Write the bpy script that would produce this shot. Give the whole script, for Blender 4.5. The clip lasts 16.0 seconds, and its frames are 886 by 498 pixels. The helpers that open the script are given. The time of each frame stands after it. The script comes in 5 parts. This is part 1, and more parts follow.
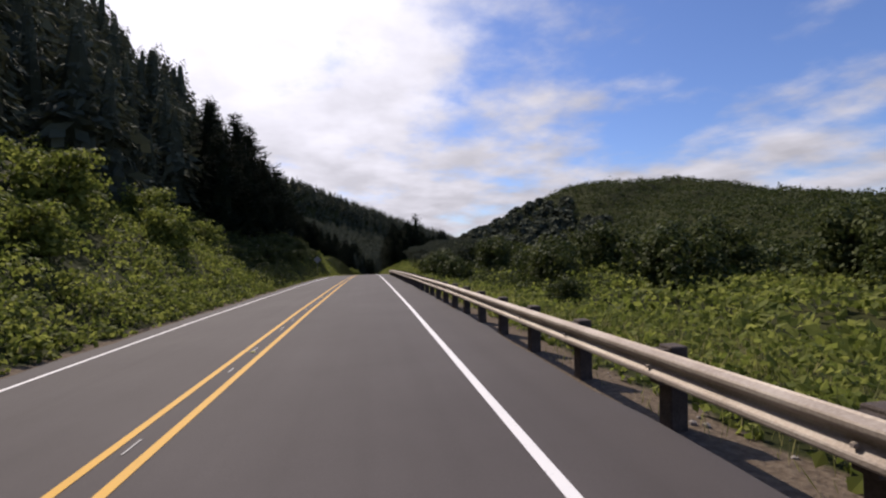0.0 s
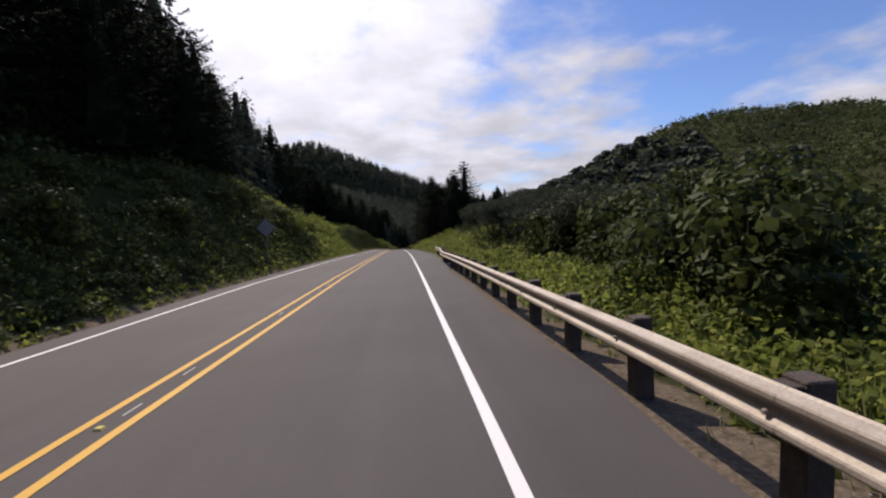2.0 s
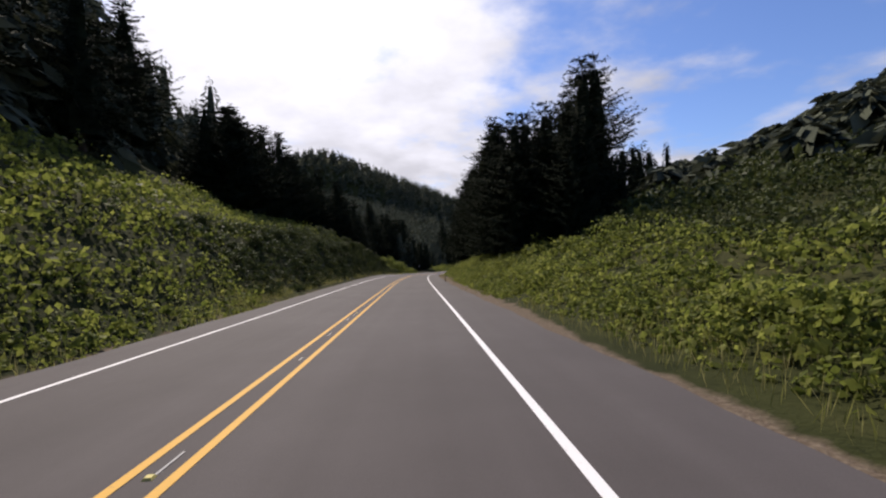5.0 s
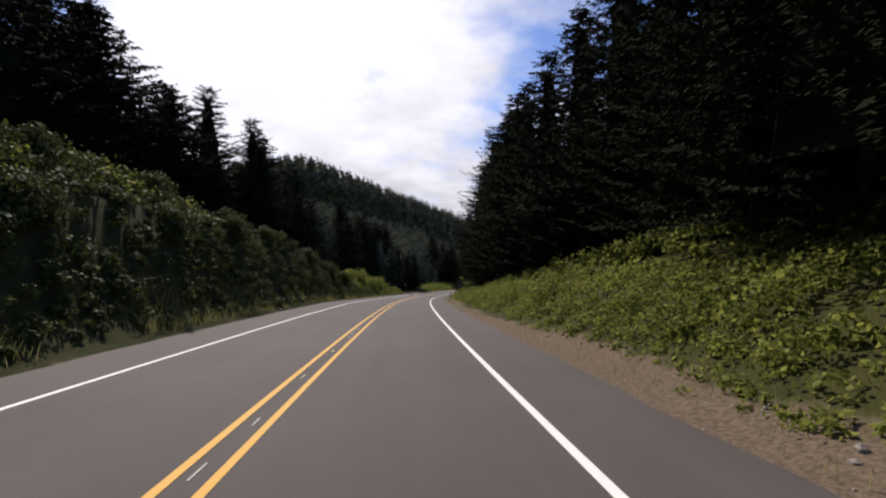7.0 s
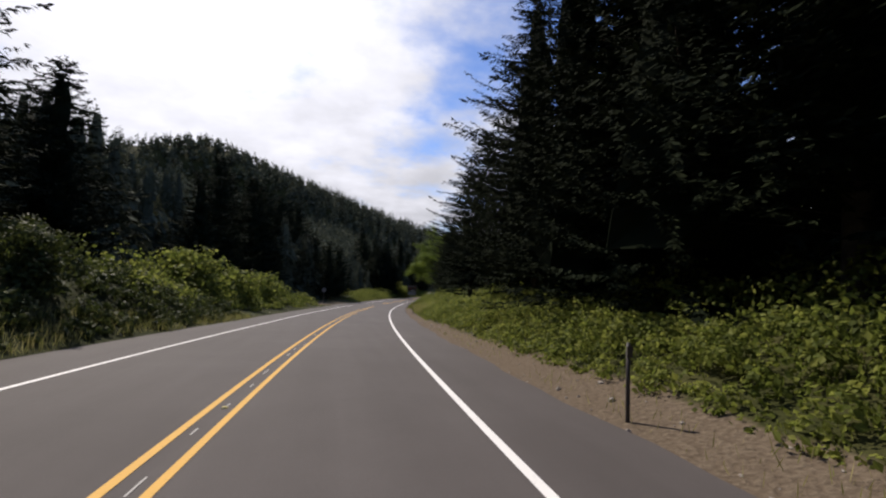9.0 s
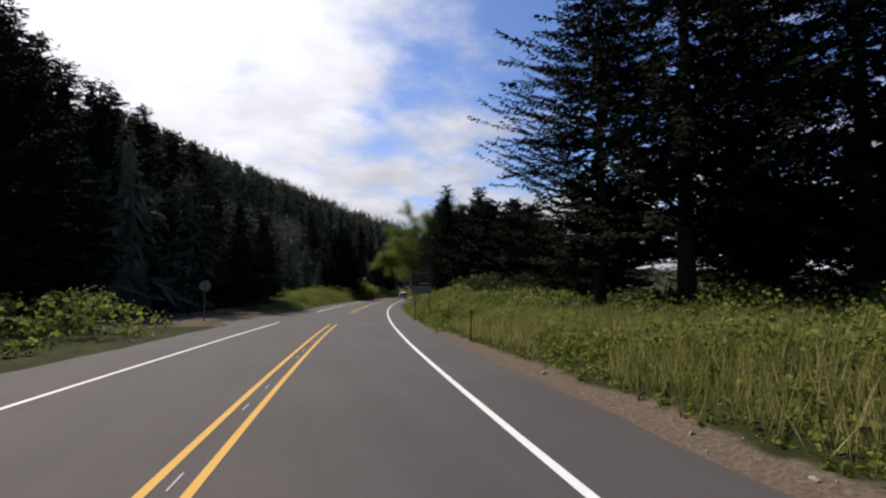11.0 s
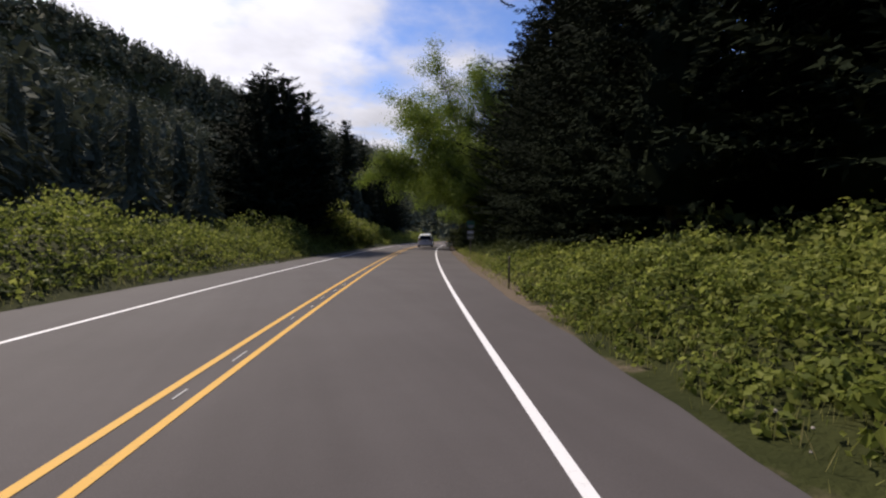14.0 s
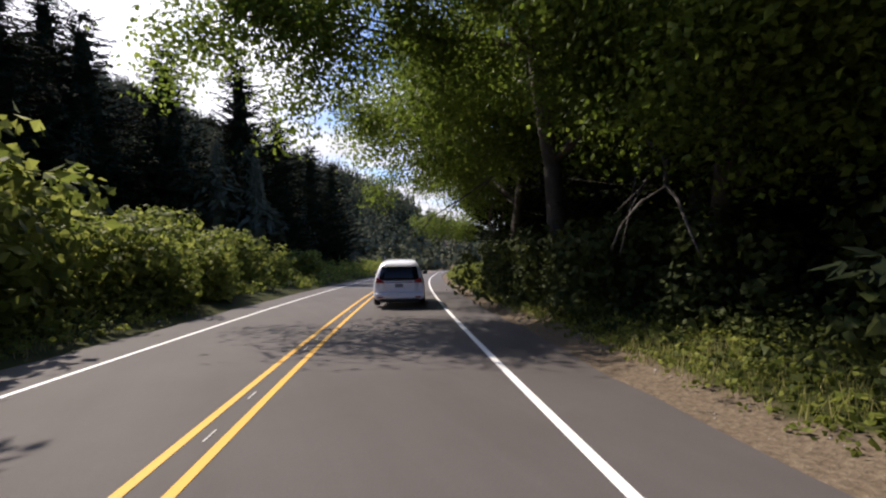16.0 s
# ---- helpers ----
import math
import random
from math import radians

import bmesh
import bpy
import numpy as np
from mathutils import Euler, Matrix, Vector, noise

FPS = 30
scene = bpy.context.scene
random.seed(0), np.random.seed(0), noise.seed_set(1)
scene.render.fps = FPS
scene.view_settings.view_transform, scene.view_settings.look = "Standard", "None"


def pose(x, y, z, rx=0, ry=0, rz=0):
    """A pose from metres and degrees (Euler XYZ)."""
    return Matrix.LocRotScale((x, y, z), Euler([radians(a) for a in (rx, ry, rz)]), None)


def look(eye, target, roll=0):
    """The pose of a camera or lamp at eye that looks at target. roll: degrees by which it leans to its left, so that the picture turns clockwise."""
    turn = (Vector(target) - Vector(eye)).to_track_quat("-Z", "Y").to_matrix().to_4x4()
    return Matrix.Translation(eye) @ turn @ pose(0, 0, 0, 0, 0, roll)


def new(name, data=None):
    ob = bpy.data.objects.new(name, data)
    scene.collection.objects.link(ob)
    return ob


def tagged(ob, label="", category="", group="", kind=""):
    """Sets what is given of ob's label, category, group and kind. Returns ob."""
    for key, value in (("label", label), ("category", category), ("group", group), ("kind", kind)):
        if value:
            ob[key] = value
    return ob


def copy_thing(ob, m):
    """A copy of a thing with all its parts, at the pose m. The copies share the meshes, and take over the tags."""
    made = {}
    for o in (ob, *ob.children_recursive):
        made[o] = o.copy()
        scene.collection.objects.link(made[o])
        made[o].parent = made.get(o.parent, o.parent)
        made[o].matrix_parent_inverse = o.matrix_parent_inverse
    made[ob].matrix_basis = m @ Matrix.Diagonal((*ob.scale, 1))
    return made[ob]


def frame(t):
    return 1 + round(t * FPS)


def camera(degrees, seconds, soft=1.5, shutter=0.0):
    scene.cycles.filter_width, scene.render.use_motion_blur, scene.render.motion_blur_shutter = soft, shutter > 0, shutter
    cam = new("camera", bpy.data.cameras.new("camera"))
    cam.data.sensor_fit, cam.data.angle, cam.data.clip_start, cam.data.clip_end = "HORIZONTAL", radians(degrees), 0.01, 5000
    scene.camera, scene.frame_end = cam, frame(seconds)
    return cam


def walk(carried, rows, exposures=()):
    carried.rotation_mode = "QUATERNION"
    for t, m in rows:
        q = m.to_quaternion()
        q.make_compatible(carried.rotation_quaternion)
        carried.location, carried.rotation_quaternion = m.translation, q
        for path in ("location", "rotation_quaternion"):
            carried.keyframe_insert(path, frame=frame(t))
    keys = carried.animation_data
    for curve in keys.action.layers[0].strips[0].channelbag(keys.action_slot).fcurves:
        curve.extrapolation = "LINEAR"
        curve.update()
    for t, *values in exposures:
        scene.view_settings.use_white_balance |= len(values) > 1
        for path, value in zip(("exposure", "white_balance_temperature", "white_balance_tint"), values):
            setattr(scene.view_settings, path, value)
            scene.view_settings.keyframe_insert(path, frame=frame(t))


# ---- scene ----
# The road's centre line: heading (degrees, left positive), height and the left lane's crossfall along its length.
STEP, FIRST = 15.0, -30.0
HEADING = [-0.17, -0.09, 0.0, 0.1, 0.07, -0.04, -0.05, 0.09, 0.38, 0.71, 0.91, 0.88, 0.26, -0.75, -2.0, -3.86, -6.0,
           -7.91, -9.8, -11.73, -13.55, -15.48, -17.23, -18.5, -19.66, -21.15, -22.87, -24.46, -25.79, -26.91, -27.86,
           -28.69, -29.42, -30.09, -30.73]
HEIGHT = [0.47, 0.22, 0.0, -0.29, -0.69, -1.16, -1.72, -2.39, -3.14, -3.96, -4.83, -5.72, -6.63, -7.56, -8.53, -9.56,
          -10.62, -11.67, -12.72, -13.71, -14.66, -15.56, -16.4, -17.22, -18.04, -18.91, -19.79, -20.69, -21.59,
          -22.51, -23.41, -24.33, -25.25, -26.17, -27.08]
FALL = [-0.045, -0.066, -0.062, -0.024, -0.014, -0.012, 0.027, 0.069, 0.029, 0.023, 0.017, 0.022, -0.016, -0.011,
        -0.006, -0.003, -0.002, -0.001]
S = np.arange(-140.0, 901.0, 1.0)
KNOTS = FIRST + STEP * np.arange(len(HEADING))
TH = np.radians(np.interp(S, KNOTS, HEADING))
RX, RY = np.cumsum(-np.sin(TH)), np.cumsum(np.cos(TH))
RX, RY = RX - RX[140], RY - RY[140]
RZ = np.interp(S, KNOTS, HEIGHT) - 0.061 * np.clip(S - 480, 0, 120) + 0.016 * np.clip(-30 - S, 0, 200)
LANE, EYE, SPEED = 3.45, 1.643, 20.5


def fall(s):
    return np.interp(s, FIRST + 30 * np.arange(len(FALL)), FALL)


def on_road(s, lat, up=0.0):
    """World place at s metres along the road, lat metres to the right of its centre line, up metres over its surface."""
    th = np.interp(s, S, TH)
    z = np.interp(s, S, RZ) + up + fall(s) * np.clip(-np.asarray(lat), 0.0, 8.0)
    return np.interp(s, S, RX) + np.cos(th) * lat, np.interp(s, S, RY) + np.sin(th) * lat, z


# seconds, metres right of the centre line, yaw from the road's heading, pitch, roll
DRIVE = [(0, 2.12, -9.5, 0.01, 1.25), (0.5, 2.24, -5.71, -0.81, 0.48), (1, 2.45, -4.77, -0.31, 0.49),
         (1.5, 2.65, -4.15, -2.6, 0.67), (2, 2.78, -5.2, -3.93, 2.07), (2.5, 2.91, -0.86, -8.47, 1.85),
         (3, 2.79, -2.35, -3.22, 1.3), (3.5, 2.6, -2.57, -0.94, 1.25), (4.3, 2.4, -3.0, -0.98, 1.3),
         (5.2, 2.1, -3.5, -1.36, 1.4), (6, 1.92, -3.97, -1.53, 1.51), (6.5, 1.84, -6.2, -0.85, 1.29),
         (7, 1.81, -5.33, 1.11, 0.56), (7.5, 1.98, -11.23, 3.8, -2.97), (8, 2.03, -11.5, 2.22, -3.52),
         (8.8, 1.85, -11.8, 2.16, -1.6), (9.7, 1.6, -12.0, 2.1, 0.8), (10.5, 1.41, -12.23, 1.99, 1.99),
         (11, 1.49, -12.5, 2.18, -0.12), (11.5, 1.54, -14.9, 3.05, -0.43), (12, 1.82, -11.87, 1.44, -0.07),
         (12.5, 1.95, -12.5, 0.16, -0.13), (13, 2.04, -10.83, 0.72, -0.19), (13.5, 2.34, -2.99, -7.67, 0.89),
         (14, 2.3, -4.57, -4.97, -0.7), (14.5, 2.14, -4.62, -2.21, -0.47), (15, 1.93, -5.0, -0.24, -0.15),
         (15.5, 1.8, -6.65, -0.38, 0.88), (16, 1.83, -6.27, -1.33, 0.55)]
cam = camera(90.2, 16.0, soft=2.2)
rows = []
for t, lat, yaw, pitch, roll in DRIVE:
    s = SPEED * t
    x, y, z = on_road(s, lat, EYE)
    rows.append((t, pose(x, y, z, 90 + pitch, roll, math.degrees(np.interp(s, S, TH)) + yaw)))
walk(cam, rows, exposures=[(0, 0.0, 6500, 17), (3.5, 0.06, 6500, 16), (7, 0.1, 6500, 15), (10.5, 0.05, 6500, 12), (12.5, 0.03, 6500, 13), (13.5, 0.05, 6500, 15), (15, 0.4, 6500, 15), (16, 0.75, 6500, 14)])

# ---- sky, sun ----
SUN_AZ, SUN_EL = -24.0, 47.0      # degrees from +y, right positive
sun_way = Vector((math.sin(radians(SUN_AZ)) * math.cos(radians(SUN_EL)), math.cos(radians(SUN_AZ)) * math.cos(radians(SUN_EL)),
                  math.sin(radians(SUN_EL))))
lamp = bpy.data.lights.new("sun", "SUN")
lamp.energy, lamp.angle, lamp.color = 4.4, radians(0.6), (1.0, 0.91, 0.78)
sun = new("sun", lamp)
sun.matrix_world = look((0, 0, 80), Vector((0, 0, 80)) - sun_way)


class Nodes:
    """Short hand for building a node tree."""

    def __init__(self, tree):
        self.tree = tree
        tree.nodes.clear()

    def add(self, kind, **values):
        node = self.tree.nodes.new("ShaderNode" + kind)
        for key, value in values.items():
            if isinstance(value, tuple) and len(value) == 2 and hasattr(value[0], "outputs"):
                self.tree.links.new(value[0].outputs[value[1]], node.inputs[self.key(key)])
            else:
                node.inputs[self.key(key)].default_value = value
        return node

    def key(self, key):
        return int(key[1:]) if key[0] == "i" and key[1:].isdigit() else key.replace("_", " ")

    def math(self, op, a, b=0.0, clamp=False):
        node = self.add("Math", i0=a, i1=b)
        node.operation, node.use_clamp = op, clamp
        return node, 0

    def noise(self, vector, scale, detail=4.0, rough=0.55):
        return self.add("TexNoise", Vector=vector, Scale=scale, Detail=detail, Roughness=rough), 0

    def ramp(self, fac, stops):
        node = self.add("ValToRGB", Fac=fac)
        ramp = node.color_ramp
        while len(ramp.elements) < len(stops):
            ramp.elements.new(0.5)
        for element, (at, colour) in zip(ramp.elements, stops):
            element.position, element.color = at, (*colour, 1) if len(colour) == 3 else colour
        return node, 0

    def mix(self, fac, a, b):
        node = self.tree.nodes.new("ShaderNodeMix")
        node.data_type = "RGBA"
        for key, value in ((0, fac), (6, a), (7, b)):
            if isinstance(value, tuple) and hasattr(value[0], "outputs"):
                self.tree.links.new(value[0].outputs[value[1]], node.inputs[key])
            else:
                node.inputs[key].default_value = (*value, 1) if isinstance(value, tuple) else value
        return node, 2


world = bpy.data.worlds.new("sky")
scene.world = world
world.use_nodes = True
w = Nodes(world.node_tree)
sky = w.add("TexSky")
sky.sky_type, sky.sun_disc = "NISHITA", False
sky.sun_elevation, sky.sun_rotation = radians(SUN_EL), radians(SUN_AZ)
sky.air_density, sky.dust_density, sky.ozone_density = 1.0, 0.6, 2.0
way = w.add("TexCoord"), "Generated"
parts = w.add("SeparateXYZ", Vector=way)
lift = w.math("ADD", w.math("MAXIMUM", (parts, 2), 0.0), 0.22)
flat = w.add("CombineXYZ", X=w.math("DIVIDE", (parts, 0), lift), Y=w.math("DIVIDE", (parts, 1), lift), Z=0.0)
billow = w.noise((flat, 0), 1.9, 7.0, 0.55)
near_sun = w.add("VectorMath", i0=way, i1=tuple(sun_way))
near_sun.operation = "DOT_PRODUCT"
glow = w.add("MapRange", Value=(near_sun, "Value"), From_Min=0.72, From_Max=0.97, To_Min=0.0, To_Max=1.0)
low = w.add("MapRange", Value=(parts, 2), From_Min=0.03, From_Max=0.40, To_Min=1.0, To_Max=0.0)
bank = w.add("VectorMath", i0=way, i1=(math.sin(radians(-5)) * 0.9, math.cos(radians(-5)) * 0.9, 0.436))
bank.operation = "DOT_PRODUCT"
wide_bank = w.add("MapRange", Value=(bank, "Value"), From_Min=0.87, From_Max=0.985, To_Min=0.0, To_Max=0.19)
body = w.math("ADD", w.math("ADD", (wide_bank, 0), w.math("MULTIPLY", (glow, 0), 0.2)), w.math("MULTIPLY", (low, 0), 0.31))
cover = w.add("MapRange", Value=w.math("ADD", billow, body), From_Min=0.54, From_Max=0.82, To_Min=0.0, To_Max=1.0)
cover.interpolation_type = "SMOOTHSTEP"
puffs = w.add("MapRange", Value=w.noise((flat, 0), 3.2, 6.0, 0.52), From_Min=0.34, From_Max=0.68, To_Min=0.0, To_Max=1.0)
shine = w.math("ADD", w.math("ADD", 0.50, w.math("MULTIPLY", (puffs, 0), 0.24)), w.math("ADD", w.math("MULTIPLY", (wide_bank, 0), 1.1), w.math("MULTIPLY", w.math("POWER", (glow, 0), 2.0), 0.6)))
cloud = w.add("VectorMath", i0=(0.95, 0.965, 1.04))
cloud.operation = "SCALE"
w.tree.links.new(shine[0].outputs[0], cloud.inputs["Scale"])
tint = w.add("VectorMath", i0=(sky, 0), i1=(0.78, 0.92, 1.24))
tint.operation = "MULTIPLY"
blue = w.add("VectorMath", i0=(tint, 0))
blue.operation = "SCALE"
blue.inputs["Scale"].default_value = 0.105
both = w.mix((cover, 0), (blue, 0), (cloud, 0))
backing = w.add("Background", Color=both, Strength=1.0)
w.add("OutputWorld", Surface=(backing, 0))


# ---- materials ----
def material(name):
    mat = bpy.data.materials.new(name)
    mat.use_nodes = True
    return mat, Nodes(mat.node_tree)


def rough_surface(name, stops, scale, rough=0.9, bump=0.3, fine=60.0, metal=0.0, depth=0.02):
    """A surface with two scales of variation and relief, in metres."""
    mat, n = material(name)
    place = n.add("TexCoord"), "Object"
    big, small = n.noise(place, scale, 5.0, 0.6), n.noise(place, fine, 3.0, 0.6)
    mixed = n.math("ADD", n.math("MULTIPLY", big, 0.65), n.math("MULTIPLY", small, 0.35))
    colour = n.ramp(mixed, stops)
    relief = n.add("Bump", Strength=bump, Distance=depth, Height=small)
    shader = n.add("BsdfPrincipled", Base_Color=colour, Roughness=rough, Metallic=metal, Normal=(relief, 0))
    n.add("OutputMaterial", Surface=(shader, 0))
    return mat


def leafy(name, dark, mid, light, through_part=0.35, rough=0.75, dry=None, gloss=0.12):
    """Foliage: each leaf its own green, a broad drift of tone, light that shines through."""
    mat, n = material(name)
    geo = n.add("NewGeometry")
    place = n.add("TexCoord"), "Object"
    drift = n.noise(place, 0.22, 3.0)
    clump = n.noise(place, 1.4, 2.0)
    fac = n.math("ADD", n.math("MULTIPLY", (geo, "Random Per Island"), 0.4), n.math("ADD", n.math("MULTIPLY", drift, 0.3), n.math("MULTIPLY", clump, 0.4)))
    stops = [(0.12, dark), (0.5, mid), (0.85, light)]
    if dry:
        stops.append((0.97, dry))
    colour = n.ramp(fac, stops)
    shader = n.add("BsdfPrincipled", Base_Color=colour, Roughness=rough)
    shader.inputs["Specular IOR Level"].default_value = gloss
    glowing = n.add("BsdfTranslucent", Color=colour)
    out = n.add("MixShader", Fac=through_part, i1=(shader, 0), i2=(glowing, 0))
    n.add("OutputMaterial", Surface=(out, 0))
    return mat


def painted(name, colour, rough=0.35, metal=0.0, coat=0.0):
    mat, n = material(name)
    place = n.add("TexCoord"), "Object"
    grime = n.noise(place, 3.0, 5.0)
    tone = n.mix(n.math("MULTIPLY", grime, 0.35), colour, tuple(c * 0.6 for c in colour))
    shader = n.add("BsdfPrincipled", Base_Color=tone, Roughness=rough, Metallic=metal)
    shader.inputs["Coat Weight"].default_value = coat
    n.add("OutputMaterial", Surface=(shader, 0))
    return mat


def road_paint(name, colour):
    """Road paint worn through to the asphalt in specks."""
    mat, n = material(name)
    place = n.add("TexCoord"), "Object"
    worn = n.ramp(n.noise(place, 24.0, 6.0, 0.7), [(0.60, (0, 0, 0)), (0.72, (1, 1, 1))])
    broad = n.noise(place, 1.2, 4.0)
    tone = n.mix(n.math("MULTIPLY", broad, 0.4), colour, tuple(c * 0.7 for c in colour))
    tone = n.mix(n.math("MULTIPLY", worn, 0.55), tone, (0.075, 0.069, 0.065))
    shader = n.add("BsdfPrincipled", Base_Color=tone, Roughness=0.7)
    n.add("OutputMaterial", Surface=(shader, 0))
    return mat


ASPHALT, n = material("asphalt")
place = n.add("TexCoord"), "Object"
grain, blotch = n.noise(place, 90.0, 2.0, 0.7), n.noise(place, 0.35, 5.0, 0.6)
long_way = n.add("Mapping", Vector=place, Scale=(1.6, 0.03, 1.0))
streak = n.noise((long_way, 0), 1.0, 3.0)
value = n.math("ADD", n.math("MULTIPLY", grain, 0.4), n.math("ADD", n.math("MULTIPLY", blotch, 0.35), n.math("MULTIPLY", streak, 0.25)))
tone = n.ramp(value, [(0.3, (0.052, 0.0445, 0.042)), (0.5, (0.072, 0.0625, 0.06)), (0.72, (0.098, 0.087, 0.084))])
relief = n.add("Bump", Strength=0.35, Distance=0.006, Height=grain)
shader = n.add("BsdfPrincipled", Base_Color=tone, Roughness=0.82, Normal=(relief, 0))
shader.inputs["Specular IOR Level"].default_value = 0.3
n.add("OutputMaterial", Surface=(shader, 0))

GROUND, n = material("ground")
place = n.add("TexCoord"), "Object"
broad, small, fine = n.noise(place, 0.05, 5.0), n.noise(place, 0.9, 5.0), n.noise(place, 14.0, 4.0)
grass = n.ramp(n.math("ADD", n.math("MULTIPLY", broad, 0.5), n.math("MULTIPLY", small, 0.5)),
               [(0.3, (0.014, 0.018, 0.006)), (0.5, (0.034, 0.038, 0.012)), (0.7, (0.062, 0.06, 0.022))])
soil = n.ramp(fine, [(0.3, (0.085, 0.064, 0.045)), (0.5, (0.125, 0.096, 0.068)), (0.75, (0.175, 0.14, 0.1))])
edge = n.add("Attribute")
edge.attribute_name = "bare"
patch = n.math("ADD", (edge, "Fac"), n.math("MULTIPLY", n.math("SUBTRACT", small, 0.5), 1.1))
tone = n.mix(n.math("MULTIPLY", n.math("SUBTRACT", patch, 0.4), 5.0, True), grass, soil)
relief = n.add("Bump", Strength=0.6, Distance=0.06, Height=fine)
shader = n.add("BsdfPrincipled", Base_Color=tone, Roughness=0.95, Normal=(relief, 0))
shader.inputs["Specular IOR Level"].default_value = 0.08
n.add("OutputMaterial", Surface=(shader, 0))

YELLOW, WHITE = road_paint("yellow_road_paint", (0.64, 0.345, 0.028)), road_paint("white_road_paint", (0.78, 0.77, 0.75))
GALVANISED = rough_surface("weathered_steel", [(0.3, (0.22, 0.175, 0.135)), (0.5, (0.36, 0.305, 0.25)), (0.7, (0.48, 0.43, 0.37))], 1.5, 0.6, 0.2, 40.0, 0.2)
POST_WOOD = rough_surface("dark_post_timber", [(0.3, (0.035, 0.025, 0.02)), (0.5, (0.07, 0.052, 0.04)), (0.75, (0.14, 0.115, 0.095))], 4.0, 0.9, 0.6, 50.0)
GREY_WOOD = rough_surface("grey_timber", [(0.3, (0.08, 0.065, 0.05)), (0.5, (0.15, 0.125, 0.1)), (0.75, (0.24, 0.21, 0.18))], 4.0, 0.9, 0.6, 50.0)
BARK = rough_surface("bark", [(0.3, (0.035, 0.028, 0.022)), (0.5, (0.075, 0.062, 0.05)), (0.75, (0.15, 0.13, 0.11))], 2.0, 0.95, 0.9, 18.0, 0.0, 0.05)
# Darker than real needles: the crowns' own shade is put into the colour.
SHADED_NEEDLES = leafy("shaded_needles", (0.006, 0.009, 0.005), (0.012, 0.017, 0.009), (0.023, 0.03, 0.014), 0.05, 0.9, None, 0.03)
# Paler needle copy: haze and sun glare over the woods painted into it.
HAZED_NEEDLES = leafy("hazed_needles", (0.04, 0.048, 0.034), (0.074, 0.084, 0.054), (0.108, 0.118, 0.072), 0.12, 0.9)
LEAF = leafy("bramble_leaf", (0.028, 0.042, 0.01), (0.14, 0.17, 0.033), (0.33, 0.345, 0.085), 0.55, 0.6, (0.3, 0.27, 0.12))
# Dark scrub leaf; on shaded banks its darkness also stands in for shade.
SCRUB_AND_SHADE = leafy("scrub_and_shade_leaf", (0.017, 0.026, 0.009), (0.05, 0.066, 0.018), (0.105, 0.118, 0.034), 0.32, 0.6, (0.13, 0.12, 0.06))
BROADLEAF = leafy("broad_leaf", (0.04, 0.068, 0.01), (0.12, 0.17, 0.024), (0.25, 0.31, 0.055), 0.55, 0.5)
GRASS = leafy("grass_blade", (0.1, 0.12, 0.028), (0.24, 0.245, 0.07), (0.46, 0.4, 0.19), 0.42, 0.6, (0.56, 0.48, 0.29))


# ---- building helpers ----
def mesh_object(name, verts, faces, mat, parent=None, label="", smooth=False):
    """One mesh object out of arrays; faces as an array of equal polygons or a list."""
    me = bpy.data.meshes.new(name)
    me.from_pydata([tuple(v) for v in np.asarray(verts).tolist()], [], np.asarray(faces).tolist() if isinstance(faces, np.ndarray) else faces)
    me.update()
    if mat:
        me.materials.append(mat)
    if smooth:
        me.polygons.foreach_set("use_smooth", np.ones(len(me.polygons), dtype=bool))
    ob = new(name, me)
    if parent:
        ob.parent = parent
    if label:
        tagged(ob, label)
    return ob


def part(name, bm, mat, parent, label="", smooth=False):
    me = bpy.data.meshes.new(name)
    bm.to_mesh(me)
    bm.free()
    me.materials.append(mat)
    if smooth:
        me.polygons.foreach_set("use_smooth", np.ones(len(me.polygons), dtype=bool))
    ob = new(name, me)
    ob.parent = parent
    if label:
        tagged(ob, label)
    return ob


def empty(name, x, y, z, turn=0.0):
    ob = new(name)
    ob.matrix_world = pose(x, y, z, 0, 0, turn)
    return ob


def box(bm, sx, sy, sz, x=0.0, y=0.0, z=0.0, bevel=0.0):
    """A box whose base stands at z, bevelled."""
    made = bmesh.ops.create_cube(bm, size=1.0)["verts"]
    bmesh.ops.scale(bm, vec=(sx, sy, sz), verts=made)
    bmesh.ops.translate(bm, vec=(x, y, z + sz / 2), verts=made)
    if bevel:
        edges = list({e for v in made for e in v.link_edges})
        bmesh.ops.bevel(bm, geom=edges, offset=bevel, segments=1, affect="EDGES")
    return bm


def ribbon(name, s0, s1, lat0, lat1, up, mat, step=2.0, columns=1, thick=0.0):
    """A strip along the road between two offsets, with edges turned down where thick."""
    ss = np.append(np.arange(s0, s1, step), s1)
    lats = np.linspace(0, 1, columns + 1)
    verts = []
    for s in ss:
        a = lat0(s) if callable(lat0) else lat0
        b = lat1(s) if callable(lat1) else lat1
        line = [(a + (b - a) * q, up) for q in lats]
        if columns > 1:        # a vertex on the crown line, where the crossfall changes
            half = columns // 2
            line = [(a * (1 - q / half), up) for q in range(half)] + [(b * q / half, up) for q in range(half + 1)]
        if thick:
            line = [(a - 0.02, up - thick)] + line + [(b + 0.02, up - thick)]
        for lat, u in line:
            verts.append(on_road(s, lat, u))
    k = len(verts) // len(ss)
    faces = [(i * k + j, i * k + j + 1, (i + 1) * k + j + 1, (i + 1) * k + j) for i in range(len(ss) - 1) for j in range(k - 1)]
    return mesh_object(name, verts, faces, mat)


